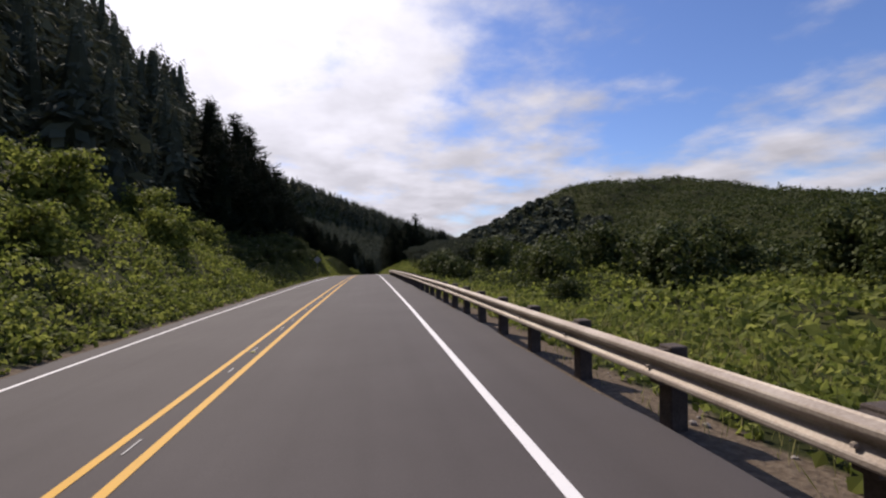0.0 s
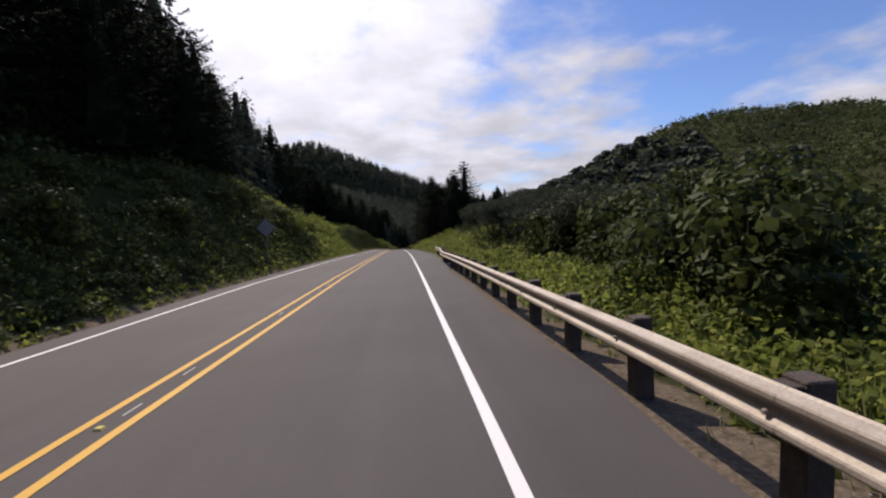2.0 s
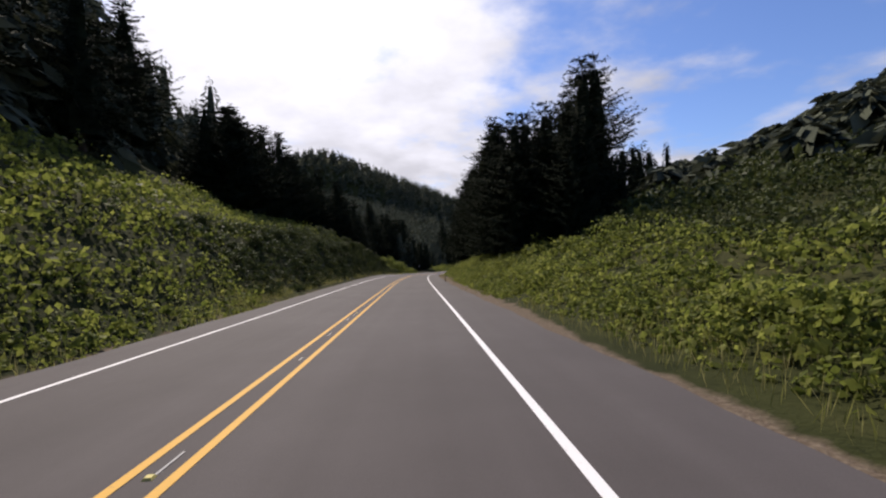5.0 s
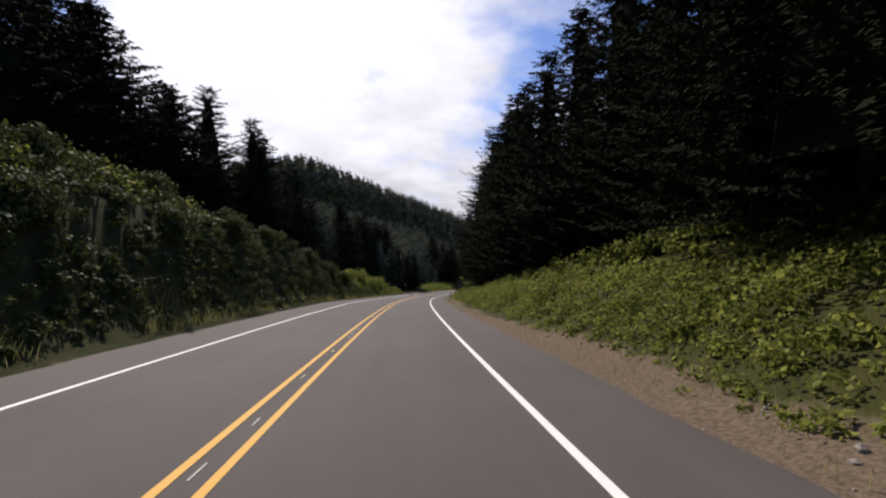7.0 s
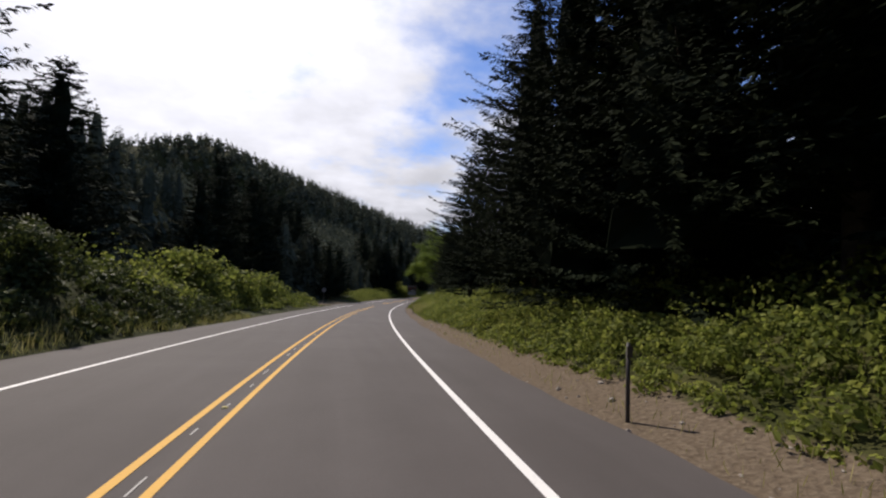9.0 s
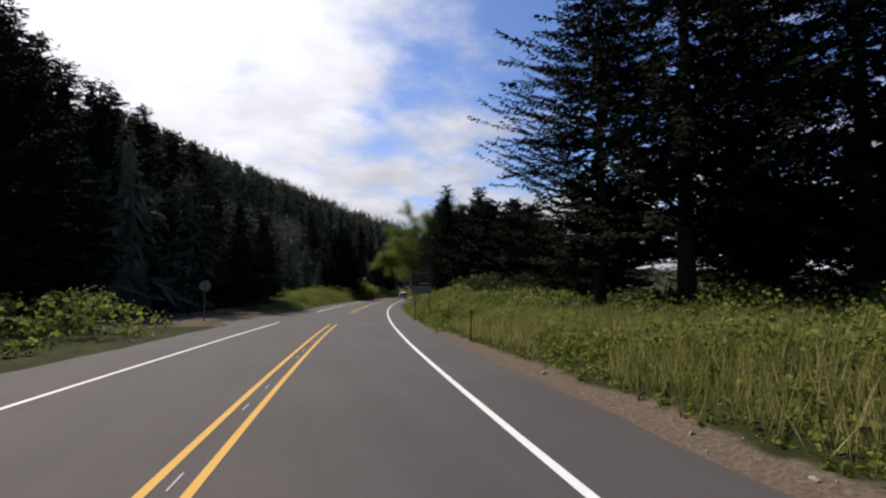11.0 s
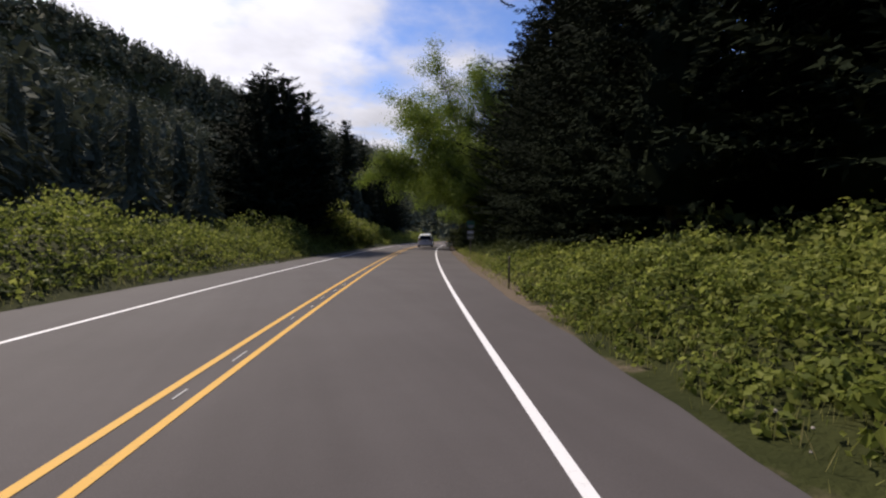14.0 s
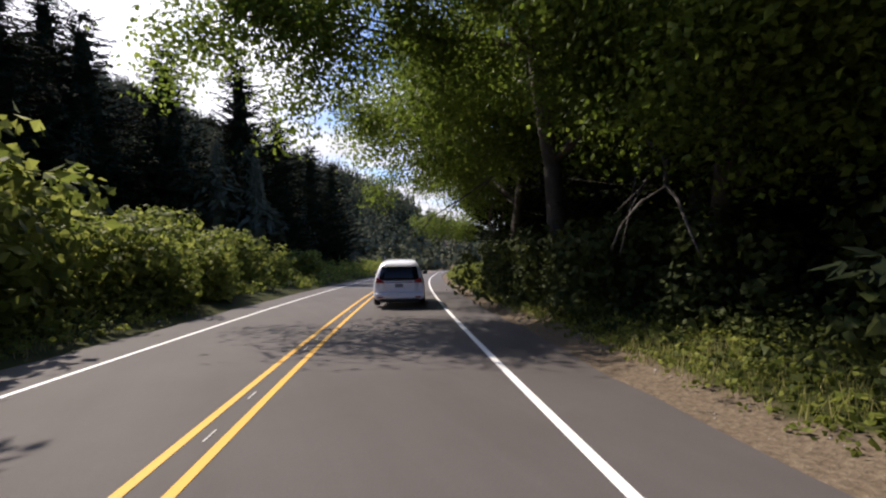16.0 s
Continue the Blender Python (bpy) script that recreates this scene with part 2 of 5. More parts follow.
def fold(x, y, scale, seed=0.0):
    """Smooth uneven value in -1..1, vectorised out of sines."""
    v = np.zeros_like(np.asarray(x, dtype=float))
    for k, (a, b, c) in enumerate(((1.0, 0.37, 0.5), (-0.61, 1.13, 1.9), (1.71, -0.83, 4.1), (0.45, 2.23, 2.7), (2.9, 1.31, 0.3), (-2.2, 3.1, 5.2))):
        v += np.sin((a * x + b * y) / scale + c + seed * (1.3 + k)) / (1.0 + 0.45 * k)
    return v / 2.6


# ---- ground ----
STATIONS = [-120, 40, 75, 110, 140, 165, 195, 218, 240, 258, 275, 300, 340, 420, 600, 900]
LEFT_D = [0, 5.2, 6.2, 8, 11, 16, 25, 45, 75, 120, 220]
LEFT_H = [[0, -.1, .3, 1.5, 3.4, 6.2, 14, 38, 68, 82, 72], [0, -.1, .3, 1.5, 3.4, 6.2, 14, 38, 68, 82, 72],
          [0, -.1, 1.2, 4.6, 6.6, 9, 17.5, 38, 64, 78, 72], [0, -.1, .2, 1.4, 4.0, 7, 14.5, 34, 58, 72, 70],
          [0, -.1, .5, 3.6, 5.4, 7.4, 13, 30, 50, 64, 70], [0, -.1, .6, 4.4, 6.2, 7.8, 11, 23, 40, 56, 66],
          [0, -.1, .4, 2.6, 4.0, 5.2, 8, 18, 34, 50, 62], [0, -.1, 0, .4, 1.0, 1.8, 4, 14, 30, 50, 64],
          [0, -.1, 0, .1, .3, .8, 3, 12, 28, 50, 66], [0, -.1, 0, 0, 0, .1, .8, 9, 24, 46, 68],
          [0, -.1, .1, .5, .9, 1.0, 1.5, 7, 20, 40, 66], [0, -.1, .3, 1.3, 1.7, 1.4, 2.5, 9, 22, 42, 70],
          [0, -.1, .1, .5, .9, 1.5, 3.5, 10, 23, 43, 72], [0, -.1, .1, .4, .8, 1.5, 4, 11, 24, 44, 74],
          [0, -.1, .1, .4, .8, 1.5, 4, 12, 26, 46, 74], [0, -.1, .1, .4, .8, 1.5, 4, 12, 26, 46, 70]]
RIGHT_D = [0, 5.3, 6.5, 8, 10, 14, 25, 45, 75, 110, 150, 260]
RIGHT_H = [[0, -.1, -.2, -.5, -.9, -1.3, -1.4, -1.2, 0, 3, 6, 8], [0, -.1, -.2, -.5, -.8, -1.2, -1.2, -.8, 2, 7, 12, 14],
           [0, -.1, -.1, -.1, 0, .2, .8, 2.5, 8, 11.5, 12, 8], [0, -.1, 0, .3, .9, 1.9, 4.2, 8, 15, 20.5, 19, 12],
           [0, -.1, .2, 1.3, 2.5, 4.0, 7, 14.5, 27.5, 31, 25, 14], [0, -.1, .2, 1.1, 2.1, 3.0, 5.5, 14, 27.5, 32, 30, 22],
           [0, -.1, .1, .6, 1.1, 1.8, 3.5, 7, 16, 24, 22, 14], [0, -.1, .1, .7, 1.2, 1.6, 2.5, 4, 5, 3, -4, -18],
           [0, -.1, .1, .4, .5, .6, .8, .5, -1, -4, -12, -30], [0, -.1, .1, .3, .5, .5, .4, 0, -2, -6, -14, -32],
           [0, -.1, .4, 1.2, 1.7, 1.6, 1.2, .5, -2, -6, -14, -32], [0, -.1, .2, .6, .9, 1.3, 1.8, 1.5, 0, -4, -12, -30],
           [0, -.1, .1, .2, .4, .8, 1.5, 1.5, 0, -4, -12, -30], [0, -.1, .1, .3, .6, 1, 2, 3, 4, 2, -8, -30],
           [0, -.1, .1, .4, .8, 1.5, 4, 8, 14, 18, 10, -25], [0, -.1, .1, .4, .8, 1.5, 4, 10, 20, 26, 20, -20]]


def hill(x, y):
    """The far ridge that closes the valley."""
    crest = np.interp(x, [-900, -600, -300, -250, -200, -150, -100, -50, 0, 50, 100, 150, 200, 300, 500],
                      [86, 98, 104, 109, 116, 123, 128, 107, 88, 66, 51, 30, 16, 6, 0])
    return crest * np.exp(-((y - 612) / 105) ** 2) + 2.5 * fold(x, y, 30.0, 3.0)


TABLES = {}
for side, knots, table in (("l", LEFT_D, LEFT_H), ("r", RIGHT_D, RIGHT_H)):
    fine_d = np.concatenate([np.arange(0, 40, 0.5), np.arange(40, 261, 2.0)])
    fine_s = np.arange(-140.0, 901.0, 2.0)
    per = np.array([np.interp(fine_d, knots, row) for row in table])
    grid = np.array([np.interp(fine_s, STATIONS, per[:, j]) for j in range(len(fine_d))]).T
    for _ in range(3):        # soften the corners of the table along the road
        grid[1:-1] = 0.25 * grid[:-2] + 0.5 * grid[1:-1] + 0.25 * grid[2:]
    TABLES[side] = (fine_s, fine_d, grid)


def table_height(s, lat):
    """Height over the road's level by the cross sections, both sides, for arrays."""
    out = np.zeros(np.broadcast(s, lat).shape)
    s, lat = np.broadcast_arrays(np.asarray(s, float), np.asarray(lat, float))
    for side, mask in (("l", lat < 0), ("r", lat >= 0)):
        fs, fd, grid = TABLES[side]
        d = np.clip(np.abs(lat[mask]), 0, 259.9)
        q = np.clip(s[mask], -139.9, 899.9)
        j = np.searchsorted(fd, d, side="right") - 1
        i = ((q + 140) / 2).astype(int)
        a, b = (q - fs[i]) / 2.0, (d - fd[j]) / (fd[j + 1] - fd[j])
        out[mask] = (grid[i, j] * (1 - a) + grid[i + 1, j] * a) * (1 - b) + (grid[i, j + 1] * (1 - a) + grid[i + 1, j + 1] * a) * b
    return out


def road_coords(x, y):
    """s and lateral offset of places on the plan."""
    s = np.interp(y, RY, S)
    for _ in range(3):
        th = np.interp(s, S, TH)
        dx, dy = x - np.interp(s, S, RX), y - np.interp(s, S, RY)
        near = np.abs(dx) < 60
        s = np.where(near, np.clip(s + (-np.sin(th) * dx + np.cos(th) * dy), -140, 900), s)
    th = np.interp(s, S, TH)
    dx, dy = x - np.interp(s, S, RX), y - np.interp(s, S, RY)
    return s, np.where(np.abs(dx) < 60, np.cos(th) * dx + np.sin(th) * dy, dx * np.cos(th))


def ground_height(x, y):
    x, y = np.asarray(x, float), np.asarray(y, float)
    s, lat = road_coords(x, y)
    d = np.abs(lat)
    z = np.interp(s, S, RZ) + table_height(s, lat) + fall(s) * np.clip(-lat, 0, 8) * np.clip((14 - d) / 6, 0, 1)
    wild = np.clip((d - 6.5) / 10, 0, 1) * np.where((lat < 0) & (lat > -24), np.clip(np.abs(s - 262) / 10 - 0.6, 0, 1), 1.0)
    z = z + wild * (0.4 * fold(x, y, 1.1) + 0.8 * fold(x, y, 2.9, 2.0) * np.clip(d / 14, 0, 1)) * np.where(lat > 0, 0.6, 1.0)
    z = z + np.clip((d - 45) / 30, 0, 1) * (lat > 0) * (y < 330) * 1.2 * fold(x, y, 4.2, 9.0)
    z = z + np.clip((d - 30) / 40, 0, 1) * np.where(lat > 0, 1.8, 3.0) * fold(x, y, 16.0, 5.0)
    far = np.clip((y - 400) / 170, 0, 1)
    z = np.maximum(z, hill(x, y) * far - 34)
    beyond = np.clip((d - 240) / 200, 0, 1)
    return z - beyond * np.where(lat > 0, 8.0, 0.0) - 0.05 * (d < 5.2)


def spread(parts_):
    return np.unique(np.concatenate([np.arange(a, b, c) for a, b, c in parts_]))


gy = spread([(-140, -20, 6), (-20, 360, 1.1), (360, 460, 3), (460, 1000, 12), (1000, 4200, 160)])
gl = spread([(-2600, -400, 110), (-400, -120, 14), (-120, -45, 5), (-45, -20, 2), (-20, -5, 0.8), (-5, 5.4, 2.6), (5.4, 20, 0.8), (20, 45, 2), (45, 130, 5), (130, 400, 14), (400, 2600, 110)])
LAT, YY = np.meshgrid(gl, gy)
road_x = np.interp(YY, RY, RX)
XX = road_x + LAT / np.cos(np.interp(np.interp(YY, RY, S), S, TH))
ZZ = ground_height(XX, YY)
rows_n, cols_n = XX.shape
idx = np.arange(rows_n * cols_n).reshape(rows_n, cols_n)
quads = np.stack([idx[:-1, :-1], idx[:-1, 1:], idx[1:, 1:], idx[1:, :-1]], -1).reshape(-1, 4)
ground = mesh_object("ground", np.stack([XX, YY, ZZ], -1).reshape(-1, 3), quads, GROUND, smooth=True)
tagged(ground, "grassy valley floor and steep hillsides with bare soil beside the road", "ground", kind="structure")
gs, glat = road_coords(XX.ravel(), YY.ravel())
bare = np.clip((np.interp(gs, [90, 120, 140, 155, 210, 225, 245, 262, 300, 314, 326, 333], [6.0, 6.3, 6.4, 6.65, 6.65, 6.4, 6.3, 5.8, 5.8, 6.5, 6.7, 6.5]) + 0.4 * fold(gs, glat, 6.0) - np.abs(glat)) / 0.8, 0, 1) * (glat > 0) + np.clip((5.5 - np.abs(glat)) / 0.7, 0, 1) * (glat < 0)
bare = np.maximum(bare, ((gs > 250) & (gs < 266) & (glat < 0) & (glat > -15)) * 0.55)
shade_attr = ground.data.attributes.new("bare", "FLOAT", "POINT")
shade_attr.data.foreach_set("value", bare.astype(np.float32))

sea = mesh_object("sea", [(-3000, -400, -44), (4800, -400, -44), (4800, 4800, -44), (-3000, 4800, -44)], [(0, 1, 2, 3)],
                  painted("sea_water", (0.05, 0.09, 0.12), 0.25))
tagged(sea, "grey-blue sea below the open field", "sea", kind="structure")


# ---- road ----
def edge_left(s):
    return -np.interp(s, [-100, 40, 80, 130, 170, 220, 252, 258.5, 268, 274, 300, 340, 420], [4.2, 4.2, 4.4, 4.9, 5.4, 5.5, 5.7, 16, 16, 6, 5.5, 4.9, 4.9]) + 0.05 * math.sin(s * 1.7) + 0.04 * math.sin(s * 0.63)


def edge_right(s):
    return np.interp(s, [-100, 60, 74, 84, 95, 130, 200, 300, 420], [4.78, 4.8, 5.5, 5.9, 5.6, 5.1, 5.1, 4.9, 4.9]) + 0.04 * math.sin(s * 2.1) + 0.05 * math.sin(s * 0.71)


road_ob = ribbon("road", -130, 620, edge_left, edge_right, 0.0, ASPHALT, 1.0, 10, 0.12)
tagged(road_ob, "two-lane grey asphalt road with paved shoulders", "road", kind="structure")


def marking(name, s0, s1, lat, width, mat, label, step=1.0):
    strip = ribbon(name, s0, s1, lat - width / 2, lat + width / 2, 0.006, mat, step, 1)
    return tagged(strip, label, "road marking", kind="structure")


for lat in (-0.195, 0.195):
    for s0, s1 in ((-120, 252.6), (267.5, 600)):
        marking("yellow_line", s0, s1, lat, 0.1, YELLOW, "solid yellow centre line painted on the asphalt")
marking("edge_line", -120, 600, LANE, 0.112, WHITE, "solid white edge line painted on the asphalt")
for s0, s1 in ((-120, 254.6), (270, 600)):
    marking("edge_line", s0, s1, -LANE, 0.105, WHITE, "solid white edge line painted on the asphalt")


# ---- vegetation ----
rng = np.random.default_rng(7)


def spikes(verts, faces, base, tips, width, rng_, lie=None, loose=0.45):
    """Adds flat diamond sprays from base points to tips, turned at random or lying square to the given ways."""
    base, tips = np.asarray(base), np.asarray(tips)
    way_ = tips - base
    turn_ = rng_.normal(size=way_.shape)
    side = np.cross(way_, turn_ if lie is None else np.asarray(lie) + loose * turn_)
    side /= np.linalg.norm(side, axis=1, keepdims=True) + 1e-9
    w_ = np.asarray(width).reshape(-1, 1)
    mid = base + way_ * 0.45
    block = np.stack([base, mid + side * w_, tips, mid - side * w_], 1)
    start = sum(len(v) for v in verts)
    verts.append(block.reshape(-1, 3))
    faces.append((start + np.arange(len(base) * 4)).reshape(-1, 4))


def leaf_cloud(points, size, rng_, up=0.5, facing=None):
    """Pointed leaves at the points, facing up or the given ways, tilted at random. Returns verts and faces."""
    n_ = len(points)
    size = np.broadcast_to(np.asarray(size, float), n_).reshape(-1, 1)
    normal = rng_.normal(size=(n_, 3)) * 0.75
    if facing is None:
        normal[:, 2] = np.abs(normal[:, 2]) + up
    else:
        normal = normal * 0.55 + facing
    normal /= np.linalg.norm(normal, axis=1, keepdims=True)
    a = np.cross(normal, rng_.normal(size=(n_, 3)))
    a /= np.linalg.norm(a, axis=1, keepdims=True)
    b = np.cross(normal, a)
    sag = normal * size * rng_.uniform(-0.25, 0.1, (n_, 1))
    block = np.stack([points - a * size * 0.55, points + b * size * 0.42 + sag, points + a * size * 0.6, points - b * size * 0.42 + sag], 1)
    return block.reshape(-1, 3), np.arange(n_ * 4).reshape(-1, 4)


def tapered_tube(bm, points, radii, sides=8):
    rings = []
    for p_, r_ in zip(points, radii):
        rings.append([bm.verts.new((p_[0] + r_ * math.cos(6.283 * k / sides), p_[1] + r_ * math.sin(6.283 * k / sides), p_[2])) for k in range(sides)])
    for a, b in zip(rings, rings[1:]):
        for k in range(sides):
            bm.faces.new((a[k], a[(k + 1) % sides], b[(k + 1) % sides], b[k]))
    bm.faces.new(rings[-1])


def lumpy_cores(places, heights, radii, rng_, dome, rings=6, sides=7):
    """Dark uneven hearts of many crowns, one low stack of rings a tree. Returns verts and faces."""
    n_ = len(places)
    q = np.linspace(0.05, 0.9, rings)
    girth = np.sqrt(np.clip(1 - (q - 0.25) ** 2 / 0.5, 0.02, 1)) if dome else (1.0 - q) ** 0.8 + 0.03
    ang = 6.28319 * np.arange(sides) / sides
    rad = radii[:, None, None] * girth[None, :, None] * rng_.uniform(0.25, 0.6, (n_, rings, sides))
    pos = np.stack([places[:, 0, None, None] + rad * np.cos(ang), places[:, 1, None, None] + rad * np.sin(ang),
                    np.broadcast_to(places[:, 2, None, None] + heights[:, None, None] * q[None, :, None], rad.shape)], -1)
    one = [(a * sides + k, a * sides + (k + 1) % sides, (a + 1) * sides + (k + 1) % sides, (a + 1) * sides + k)
           for a in range(rings - 1) for k in range(sides)]
    faces = (np.array(one)[None] + (np.arange(n_) * rings * sides)[:, None, None]).reshape(-1, 4)
    return pos.reshape(-1, 3), faces


def conifer(seed, height, radius, bare_to, dense, label, wind=0.0, spray=1.0, heart=0.66):
    """A spruce: tapered trunk and a crown of drooping branches hung with sprays."""
    r_ = np.random.default_rng(seed)
    tree = empty("conifer_tree", 0, 0, 0)
    bm = bmesh.new()
    bend = [(0.25 * math.sin(seed + q * 3.0) * q, 0.2 * math.cos(seed * 2 + q * 2.0) * q, height * q) for q in np.linspace(0, 0.97, 9)]
    bend[0] = (0, 0, -0.6)
    tapered_tube(bm, bend, [max(0.03, height * 0.017 * (1 - q) ** 0.9 + 0.02) for q in np.linspace(0, 1, 9)], 9)
    # dead and living limbs low on the trunk
    for _ in range(16):
        z0 = height * r_.uniform(0.06, 0.6)
        ang, ln = r_.uniform(0, 6.283), radius * r_.uniform(0.35, 0.8)
        pts = [(math.cos(ang) * ln * q, math.sin(ang) * ln * q, z0 + ln * (0.25 * q - 0.15 * q * q)) for q in (0, 0.35, 0.7, 1)]
        tapered_tube(bm, pts, [0.09, 0.06, 0.035, 0.012], 4)
    part("trunk", bm, BARK, tree, "dark rough conifer trunk", True)
    verts, faces = [], []
    if heart:
        v, f = lumpy_cores(np.array([[0, 0, height * bare_to]]), np.array([height * (1 - bare_to)]), np.array([radius * heart]), r_, False, 12, 9)
        verts, faces = [v], [f]
    levels = int(height * (1 - bare_to) / 0.36 * dense)
    for k in range(levels):
        q = bare_to + (1 - bare_to) * (k + r_.uniform(0, 1)) / levels
        z0 = height * q
        reach = radius * min(1.0, (1.05 - q) * 1.5) ** 0.85 * r_.uniform(0.72, 1.12) * (0.75 + 0.25 * min(1, (q - bare_to) * 6 + 0.3)) + 0.2
        count = int(5 + 4 * (1 - q)) if dense >= 1 else int(4 + 3 * (1 - q))
        for j in range(count):
            ang = r_.uniform(0, 6.283)
            ln = reach * r_.uniform(0.6, 1.15) * (1 + wind * math.cos(ang))
            droop = r_.uniform(-0.42, 0.25)
            n_ = max(4, int(ln / (0.22 * spray) * min(1.3, dense)))
            f = np.linspace(0.18, 1.0, n_)
            cx = np.cos(ang) * ln * f
            cy = np.sin(ang) * ln * f
            cz = z0 + ln * (droop * f + 0.22 * f * f) + r_.normal(size=n_) * 0.05
            spine = np.stack([cx, cy, cz], 1)
            out = np.array([math.cos(ang), math.sin(ang), 0.1])
            across = np.array([-math.sin(ang), math.cos(ang), 0])
            for sgn in (-1, 1, 0, 2) if dense > 1.3 else (-1, 1, 0):
                tip = spine + out * r_.uniform(0.15, 0.42, (n_, 1)) * spray + spray * across * (sgn % 2 if sgn > 0 else sgn) * r_.uniform(0.2, 0.6, (n_, 1)) * (1.1 - 0.5 * f[:, None])
                tip[:, 2] -= r_.uniform(-0.08, 0.28, n_)
                if sgn == 2:
                    tip = spine + np.stack([r_.normal(size=n_) * 0.2, r_.normal(size=n_) * 0.2, r_.uniform(-0.5, 0.35, n_)], 1)
                spikes(verts, faces, spine, tip, r_.uniform(0.045, 0.1, n_) * spray, r_, np.broadcast_to(out + (0, 0, 0.75), spine.shape))
    top = np.array([[bend[-1][0], bend[-1][1], height * 0.94]] * 5)
    spikes(verts, faces, top, top + r_.normal(size=(5, 3)) * 0.2 + (0, 0, height * 0.05), np.full(5, 0.09), r_)
    mesh_object("crown", np.concatenate(verts), np.concatenate(faces), SHADED_NEEDLES, tree)
    return tagged(tree, label, "tree", "roadside conifers")


def place_on(x, y, sink=0.1):
    return float(ground_height(np.array([x]), np.array([y]))[0]) - sink


def forest(name, places, heights, mat, label, wide, sprays, seed, dome=False):
    """A wood in one mesh: each tree a heart in a tapering, or domed, coat of drooping sprays."""
    r_ = np.random.default_rng(seed)
    places, heights = np.asarray(places), np.asarray(heights)
    n_ = len(places)
    q = (np.arange(sprays)[None] + r_.uniform(0, 1, (n_, sprays))) / sprays
    q = 0.04 + 0.95 * q
    stout = heights * wide * r_.uniform(0.8, 1.25, n_)
    lump = 0.85 + 0.22 * np.sin(q * 13.0 + r_.uniform(0, 6, (n_, 1)))
    taper = np.sqrt(np.clip(1.02 - (q - 0.25) ** 2 / 0.56, 0.02, 1)) if dome else np.clip(1.03 - q, 0.02, 1) ** 0.8
    rad = stout[:, None] * taper * lump * r_.uniform(0.72, 1.12, q.shape)
    ang = r_.uniform(0, 6.283, q.shape)
    z0 = places[:, 2:3] + heights[:, None] * q
    lean = r_.normal(size=(n_, 2)) * 0.02
    bx = places[:, 0:1] + lean[:, 0:1] * heights[:, None] * q
    by = places[:, 1:2] + lean[:, 1:2] * heights[:, None] * q
    inner = rad * (r_.uniform(0.42, 0.8, q.shape) if sprays > 200 else r_.uniform(0.08, 0.4, q.shape))
    base = np.stack([bx + inner * np.cos(ang), by + inner * np.sin(ang), z0 + 0.35 * (rad - inner)], -1).reshape(-1, 3)
    swing = ang + r_.normal(size=q.shape) * 0.3
    tips = np.stack([bx + rad * np.cos(swing), by + rad * np.sin(swing), z0 - rad * r_.uniform(-0.2, 0.45, q.shape)], -1).reshape(-1, 3)
    rise = np.where(q > 0.6, 0.9, 0.5) if dome else np.full(q.shape, 0.55)
    lie = np.stack([np.cos(ang), np.sin(ang), rise], -1).reshape(-1, 3)
    verts, faces = [], []
    if sprays > 60:
        core_v, core_f = lumpy_cores(places, heights, stout * (1.0 if dome else 0.72 if sprays > 200 else 0.6), r_, dome)
        verts, faces = [core_v], [core_f]
    spikes(verts, faces, base, tips, ((0.2 if sprays > 200 else 0.22) * rad + 0.04).ravel() * (110.0 / sprays) ** 0.5, r_, lie, 0.7)
    ob = mesh_object(name, np.concatenate(verts), np.concatenate(faces), mat)
    return tagged(ob, label, "forest", kind="stuff")


def scatter(s0, s1, l0, l1, gap, seed):
    """Uneven places between two stations and two offsets, about gap metres apart."""
    r_ = np.random.default_rng(seed)
    ss, ll = np.meshgrid(np.arange(s0, s1, gap), np.arange(l0, l1, gap))
    ss = ss.ravel() + r_.uniform(-0.5, 0.5, ss.size) * gap
    ll = ll.ravel() + r_.uniform(-0.5, 0.5, ll.size) * gap
    x = np.interp(ss, S, RX) + np.cos(np.interp(ss, S, TH)) * ll
    y = np.interp(ss, S, RY) + np.sin(np.interp(ss, S, TH)) * ll
    return x, y, ss, ll


# wooded hillside over the road
x, y, ss, ll = scatter(-30, 620, -160, -11, 4.6, 3)
keep = np.abs(ll) > np.interp(ss, [0, 45, 55, 85, 95, 130, 142, 195, 205, 225, 300, 560], [16, 16, 14, 14, 18, 18, 24, 25, 20, 27, 27, 26]) + 2.5 * fold(x, y, 6.0)
keep &= (ss > 250) | (np.abs(ll) < 84)
x, y, ss, ll = x[keep], y[keep], ss[keep], ll[keep]
z = ground_height(x, y) - 0.4
tall = rng.uniform(6.5, 13.5, len(x)) * np.interp(np.abs(ll), [12, 22], [0.6, 1.0]) * np.interp(ss, [60, 85, 125, 145, 165, 185, 195, 215], [1.15, 1.3, 1.4, 1.35, 1.35, 1.35, 1.35, 1.2])
close = (np.abs(ll) < 50) & (ss < 300)
forest("hillside_trees", np.stack([x, y, z], 1)[close], tall[close], HAZED_NEEDLES, "dark conifers crowding the lower hillside", 0.29, 430, 4)
forest("hillside_forest", np.stack([x, y, z], 1)[~close], tall[~close], HAZED_NEEDLES, "dense dark conifer wood on the steep hillside", 0.28, 50, 5)
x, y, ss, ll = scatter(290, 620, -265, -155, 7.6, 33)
forest("upper_forest", np.stack([x, y, ground_height(x, y) - 0.4], 1), rng.uniform(8, 13, len(x)), HAZED_NEEDLES, "dense dark conifer wood high on the hillside", 0.42, 40, 34)
